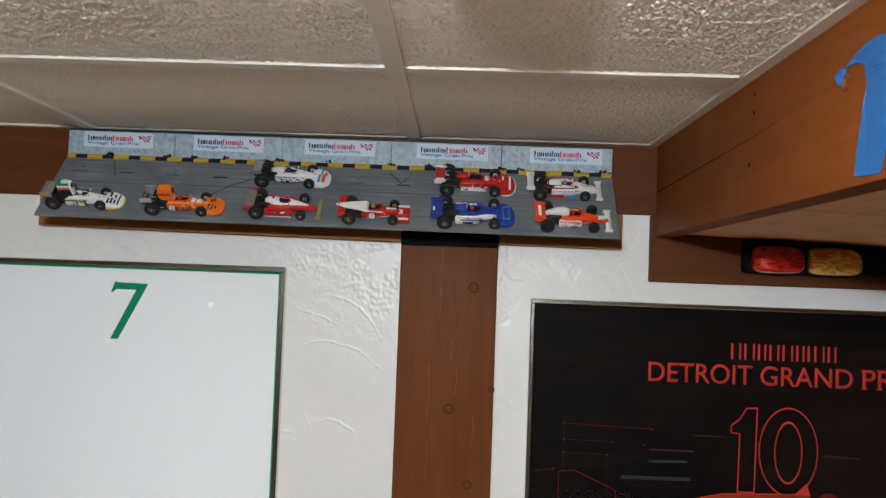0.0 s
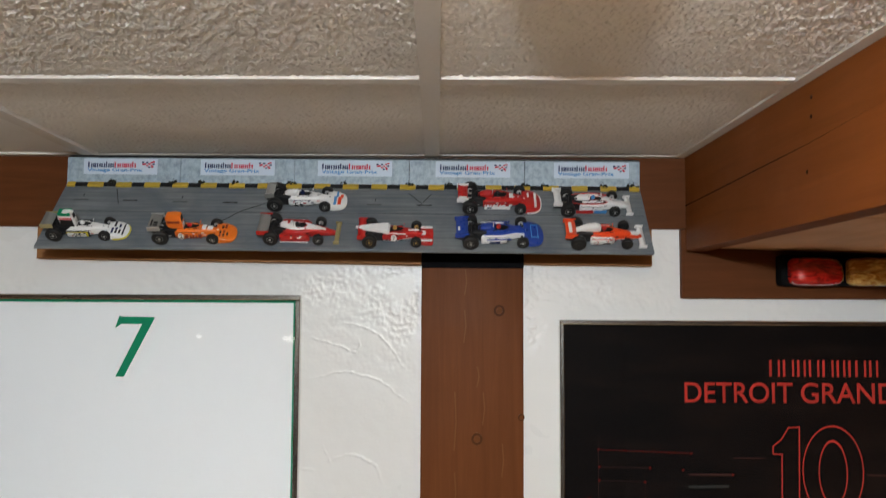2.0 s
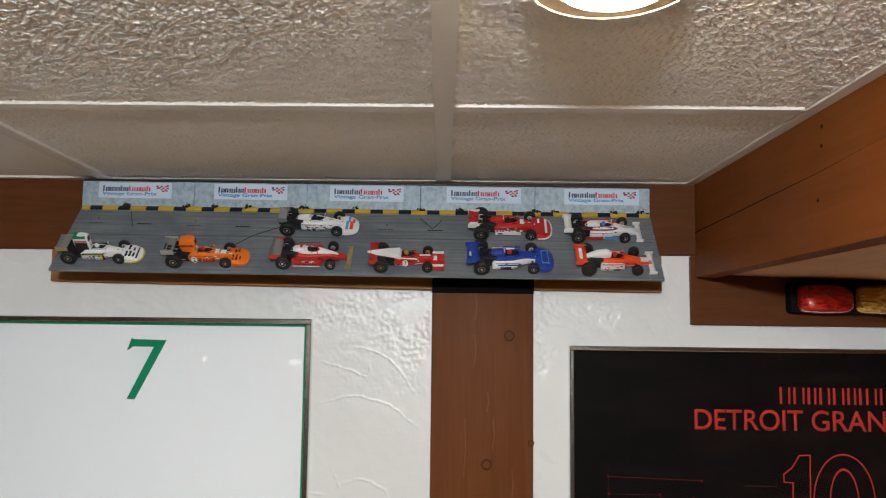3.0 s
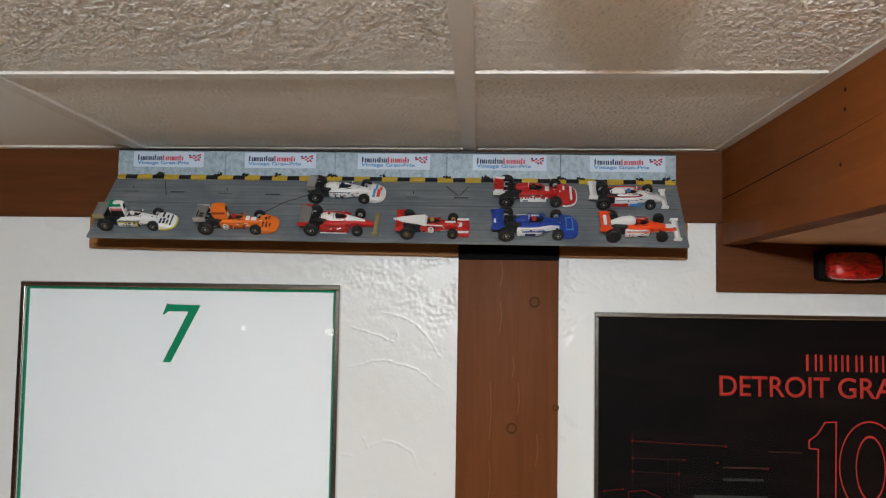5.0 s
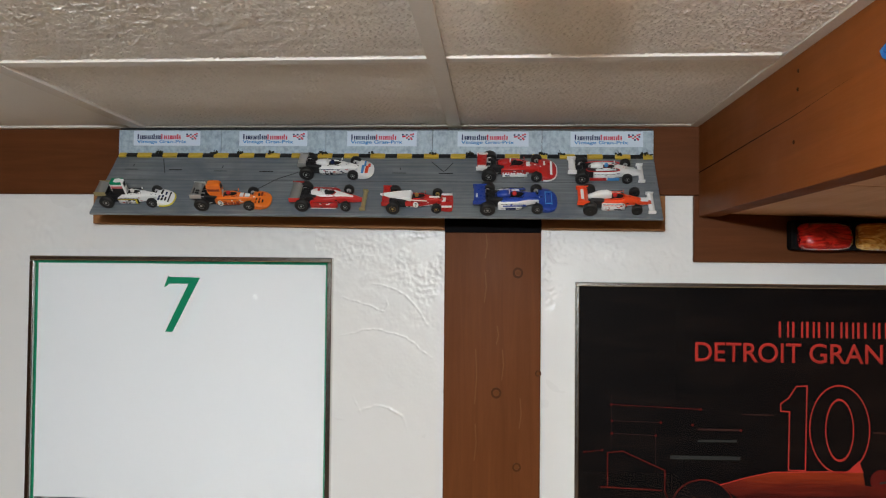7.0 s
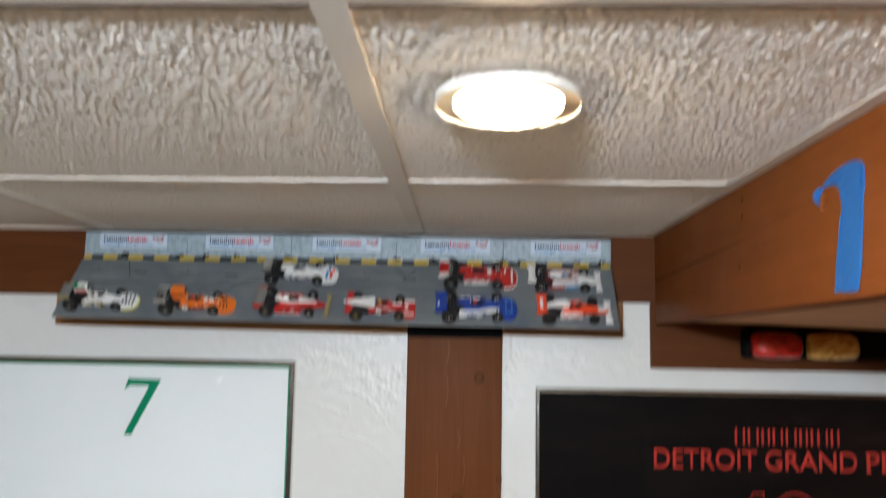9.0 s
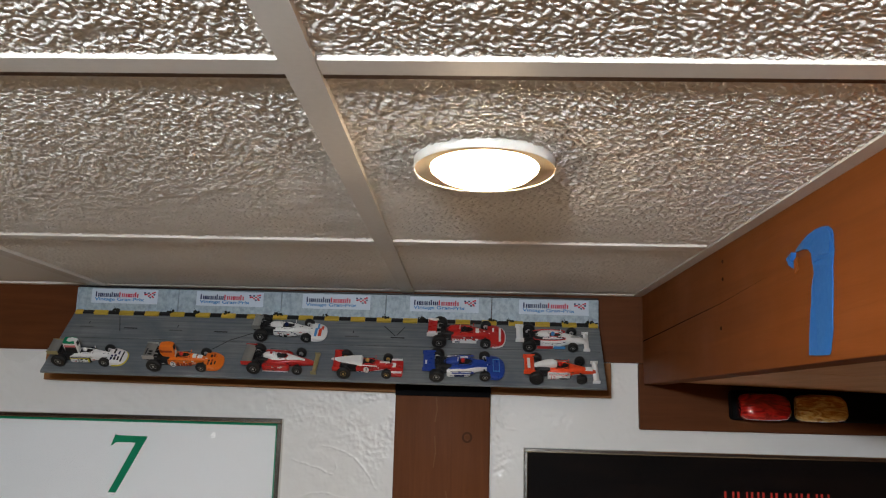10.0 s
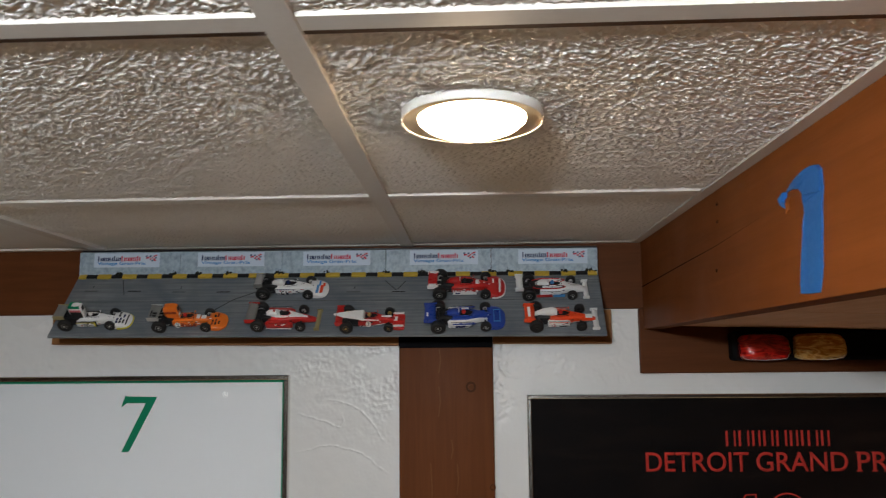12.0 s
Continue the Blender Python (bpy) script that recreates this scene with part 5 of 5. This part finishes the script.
CARS = [
    (dict(label="white model racing car with black and yellow trim", body=CARWHITE, side=CARWHITE, airbox=("tall", CARWHITE), bands=((14.6, BLACK), (18.0, BLACK), (21.4, BLACK), (24.8, CARPINK), (31.0, GREEN)), nose="shovel", lip=CARYELLOW, slim=0.62, long=0.97, rwing=(-15, 1, 23, 27, WINGGREY, WINGGOLD),
          marks=((18, 54, 9.4, 10.6, CARYELLOW), (18, 54, 10.6, 12.0, BLACK), (48, 51, 3.4, 9.4, CARYELLOW), (51, 54, 3.4, 10.6, BLACK)), number=("35", 30, 3.8, 9, 5, BLACK), pods=(18, 50, 19, CARWHITE), nosebars=((86, 89, -20, -12, 10.6, NAVY), (86, 89, -9, -4, 10.8, NAVY), (91, 94, -18, -10, 9.6, BLACK), (91, 94, -7, -1, 9.8, NAVY), (96, 98.5, -16, -4, 8.2, BLACK), (88, 91, 4, 10, 10.4, BLACK), (88, 91, 13, 20, 10.2, BLACK), (95, 97.5, 4, 14, 8.6, NAVY), (101, 103, -18, 18, 6.4, BLACK)), rim=SILVER), -0.5675, 0.0100, 0.8),
    (dict(ink=(BLACK, BLACK, CARWHITE), helmet=CARRED, label="orange model racing car with tall orange air box", body=CARORANGE, side=CARORANGE, airbox=("tall", CARORANGE), nose="shovel", slim=0.68, long=1.0, rwing=(-15, 1, 23, 27, WINGGREY, SILVER), number=("2", 27, 4.2, 4.5, 6, BLACK), roundel=(29, 7, 4.6),
          topmarks=((60, 66, -6, 6, 14.4, CARWHITE), (68, 76, -5, 5, 13.4, CARWHITE)), marks=((36, 40, 4, 10, CARDEEP), (41.5, 44.5, 4, 8.5, CARDEEP), (46, 49, 4, 9, CARDEEP), (50.5, 53, 4, 8.5, CARDEEP), (55, 60, 4.5, 10, CARDEEP)), wbars=((-12, -10, -16, 2, BLACK), (-8, -2, -16, -13, BLACK), (-8, -2, -8, -5, BLACK)), bands=((23.5, CARDEEP),), nosebars=((86, 88.5, -20, -13, 10.4, CARDEEP), (86, 88.5, -10, -5, 10.6, BLACK), (91, 93.5, -18, -11, 9.6, BLACK), (91, 93.5, -8, -2, 9.8, CARDEEP), (96, 98, -14, -5, 8.4, BLACK), (88, 91, 5, 12, 10.4, BLACK), (92, 95, 8, 18, 9.2, CARDEEP)), pipes=SILVER, rim=SILVER, rwm=1), -0.4074, 0.0052, 0.5),
    (dict(ink=(CARWHITE, CARWHITE, BLACK), helmet=ENGINE, label="red and white model racing car with broad front wing", body=CARRED, side=CARRED, airbox=("low", CARWHITE), nose="wing", fwing=(103, 110, 27, WINGGOLD), fend=WINGGOLD, slim=0.80, long=0.91, rwing=(-20, -3, 25, 21, WINGGREY, CARRED), wide=17.5, pods=(14, 62, 24, CARRED),
          cowl=CARWHITE, topmarks=((27, 31, -3, 3, 21.0, CARRED),), marks=((14, 60, 2.2, 3.6, CARWHITE),), number=("2", 22, 16, 5, 5.5, CARRED)), -0.2438, 0.0062, -0.4),
    (dict(ink=(CARWHITE, BLACK, CARRED), helmet=GOLD, label="red and white wedge-nosed model racing car with gold wheels", body=CARRED, side=CARWHITE, split=-0.35, airbox=("wedge", CARWHITE), nose="wedge", nosemat=CARRED, slim=0.72, long=0.89, rwing=(-18, -6, 27, 20, CARRED, CARRED), rim=GOLD, wide=14,
          nosebars=((84, 104, -22, -17, 8.0, CARWHITE), (84, 104, 17, 22, 8.0, CARWHITE), (86, 93, -6, 6, 9.4, CARWHITE)), roundel=(40, 8, 5), number=("7", 38.4, 5, 3.6, 6, BLACK), topmarks=((64, 82, -2, 2, 14.0, CARWHITE),)), -0.0976, 0.0022, 0.9),
    (dict(ink=(NAVY, CARBLUE, CARWHITE), helmet=CARRED, label="dark blue and white model racing car with rounded nose", body=CARBLUE, side=CARWHITE, split=0.4, airbox=("low", CARBLUE), nose="shovel", nosemat=CARBLUE, slim=0.90, rwing=(-21, -3, 21, 21, CARBLUE, CARBLUE), wide=17,
          marks=((24, 60, 9.0, 11.0, CARBLUE), (28, 44, 4, 7, NAVY)), topmarks=((56, 76, -6, 6, 14.4, CARBLUE), (38, 50, 8, 13, 15.2, CARWHITE)), nosebars=((90, 91, -14, 14, 10.2, SKYBLUE), (100, 101, -14, 14, 7.4, SKYBLUE), (90, 101, -15, -14, 9.6, SKYBLUE), (90, 101, 14, 15, 9.6, SKYBLUE)), wbars=((-18, -15, -12, -3, CARWHITE),), pods=(16, 54, 21, CARWHITE)), 0.0509, 0.0010, 2.0),
    (dict(ink=(CARRED, BLACK, CARSCARLET), helmet=CARRED, label="orange-red and white model racing car with white front wing", body=CARSCARLET, side=CARWHITE, split=-0.1, airbox=("long", CARWHITE), nose="wing", fwing=(98, 108, 27, CARWHITE), slim=0.80, long=0.93, rwing=(-20, -3, 22, 21, CARSCARLET, CARSCARLET), wide=15, rim=ENGINE,
          topmarks=((84, 97, -5, 5, 10.0, CARWHITE),), wbars=((-15, -10, -14, 12, CARWHITE),), marks=((22, 56, 10.8, 11.6, CARSCARLET), (40, 52, 4.0, 5.4, BLACK)), number=("12", 26, 4, 7, 5, CARRED), pods=(20, 58, 20, CARWHITE)), 0.2093, 0.0028, 1.0),
    (dict(helmet=NAVY, label="white model racing car with red and blue nose stripes", body=CARWHITE, side=CARWHITE, airbox=("low", CARWHITE), nose="shovel", slim=0.72, rwing=(-13, -1, 19, 25, SILVER, WINGGREY), wide=17,
          nosebars=((90, 94, -22, 4, 10.2, SKYBLUE), (96, 101, -18, 6, 8.6, CARSCARLET), (93, 96, 4, 20, 9.6, SKYBLUE), (99, 103, 6, 16, 7.2, CARSCARLET)), marks=((30, 31.4, 4, 9.6, BLACK), (31.4, 35, 8.4, 9.6, BLACK), (31.4, 35, 4, 5.2, BLACK), (38, 39.4, 4, 9.6, BLACK), (39.4, 43, 6.2, 7.4, BLACK), (39.4, 43, 4, 5.2, BLACK), (24, 44, 12.4, 13.2, NAVY))), -0.2495, 0.0805, -0.5),
    (dict(ink=(CARWHITE, CARWHITE, NAVY), helmet=ENGINE, label="red model racing car with white nose rim and wing", body=CARRED, side=CARRED, airbox=("low", CARRED), nose="shovel", nosemat=CARRED, lip=CARWHITE, slim=0.88, rwing=(-19, -4, 20, 22, CARRED, CARWHITE), wide=17, skirt=CARWHITE,
          marks=((22, 24, 7.5, 9.5, CARWHITE), (26, 29, 7.0, 9.5, CARWHITE), (31, 33, 7.5, 9.5, CARWHITE), (35, 38, 7.0, 9.5, CARWHITE), (40, 43, 7.5, 9.5, CARWHITE), (45, 48, 7.0, 9.5, CARWHITE), (50, 54, 7.5, 9.5, CARWHITE), (26, 34, 3.2, 5.2, NAVY)), wbars=((-18, -5, -20, -15, CARWHITE), (-18, -5, 16, 20, CARWHITE)), nosebars=((99, 102.5, -18, 18, 7.8, CARWHITE), (88, 91, 4, 14, 10.4, CARWHITE)), topmarks=((60, 66, -6, 6, 14.0, CARWHITE),), pipes=SILVER), 0.0512, 0.0772, 0.0),
    (dict(helmet=SKYBLUE, label="white model racing car with thin red and blue stripes", body=CARWHITE, side=CARWHITE, airbox=("low", CARWHITE), nose="wing", fwing=(98, 107, 27, CARWHITE), slim=0.74, long=0.93, rwing=(-23, -11, 23, 22, CARWHITE, CARWHITE), wide=22, rim=SILVER,
          marks=((14, 42, 3, 7.5, CARRED), (44, 64, 3, 7.5, SKYBLUE)), ovals=((36, -11, 29, 6.2, 14.9, CARRED), (36, -11, 26.5, 4.6, 15.0, BLACK), (36, 11, 29, 6.2, 14.9, CARRED)), topmarks=((74, 90, -2, 2, 12.6, SILVER),)), 0.2002, 0.0738, 0.8),
]
for cfg, u, v, yaw in CARS:
    # the given place is where the outer face of the near rear wheel touches the board
    slot_car(cfg, 0.989 * u, v + 0.031 * cfg.get("slim", 0.78), yaw)


# ---- from plan units to metres ----
for mesh in bpy.data.meshes:
    mesh.transform(Matrix.Scale(PLAN, 4))
for ob in scene.objects:
    if ob.type != "CAMERA":
        ob.location *= PLAN
        if ob.parent is None:
            ob.location.z += ROOM - PLAN * PLAN_CEIL
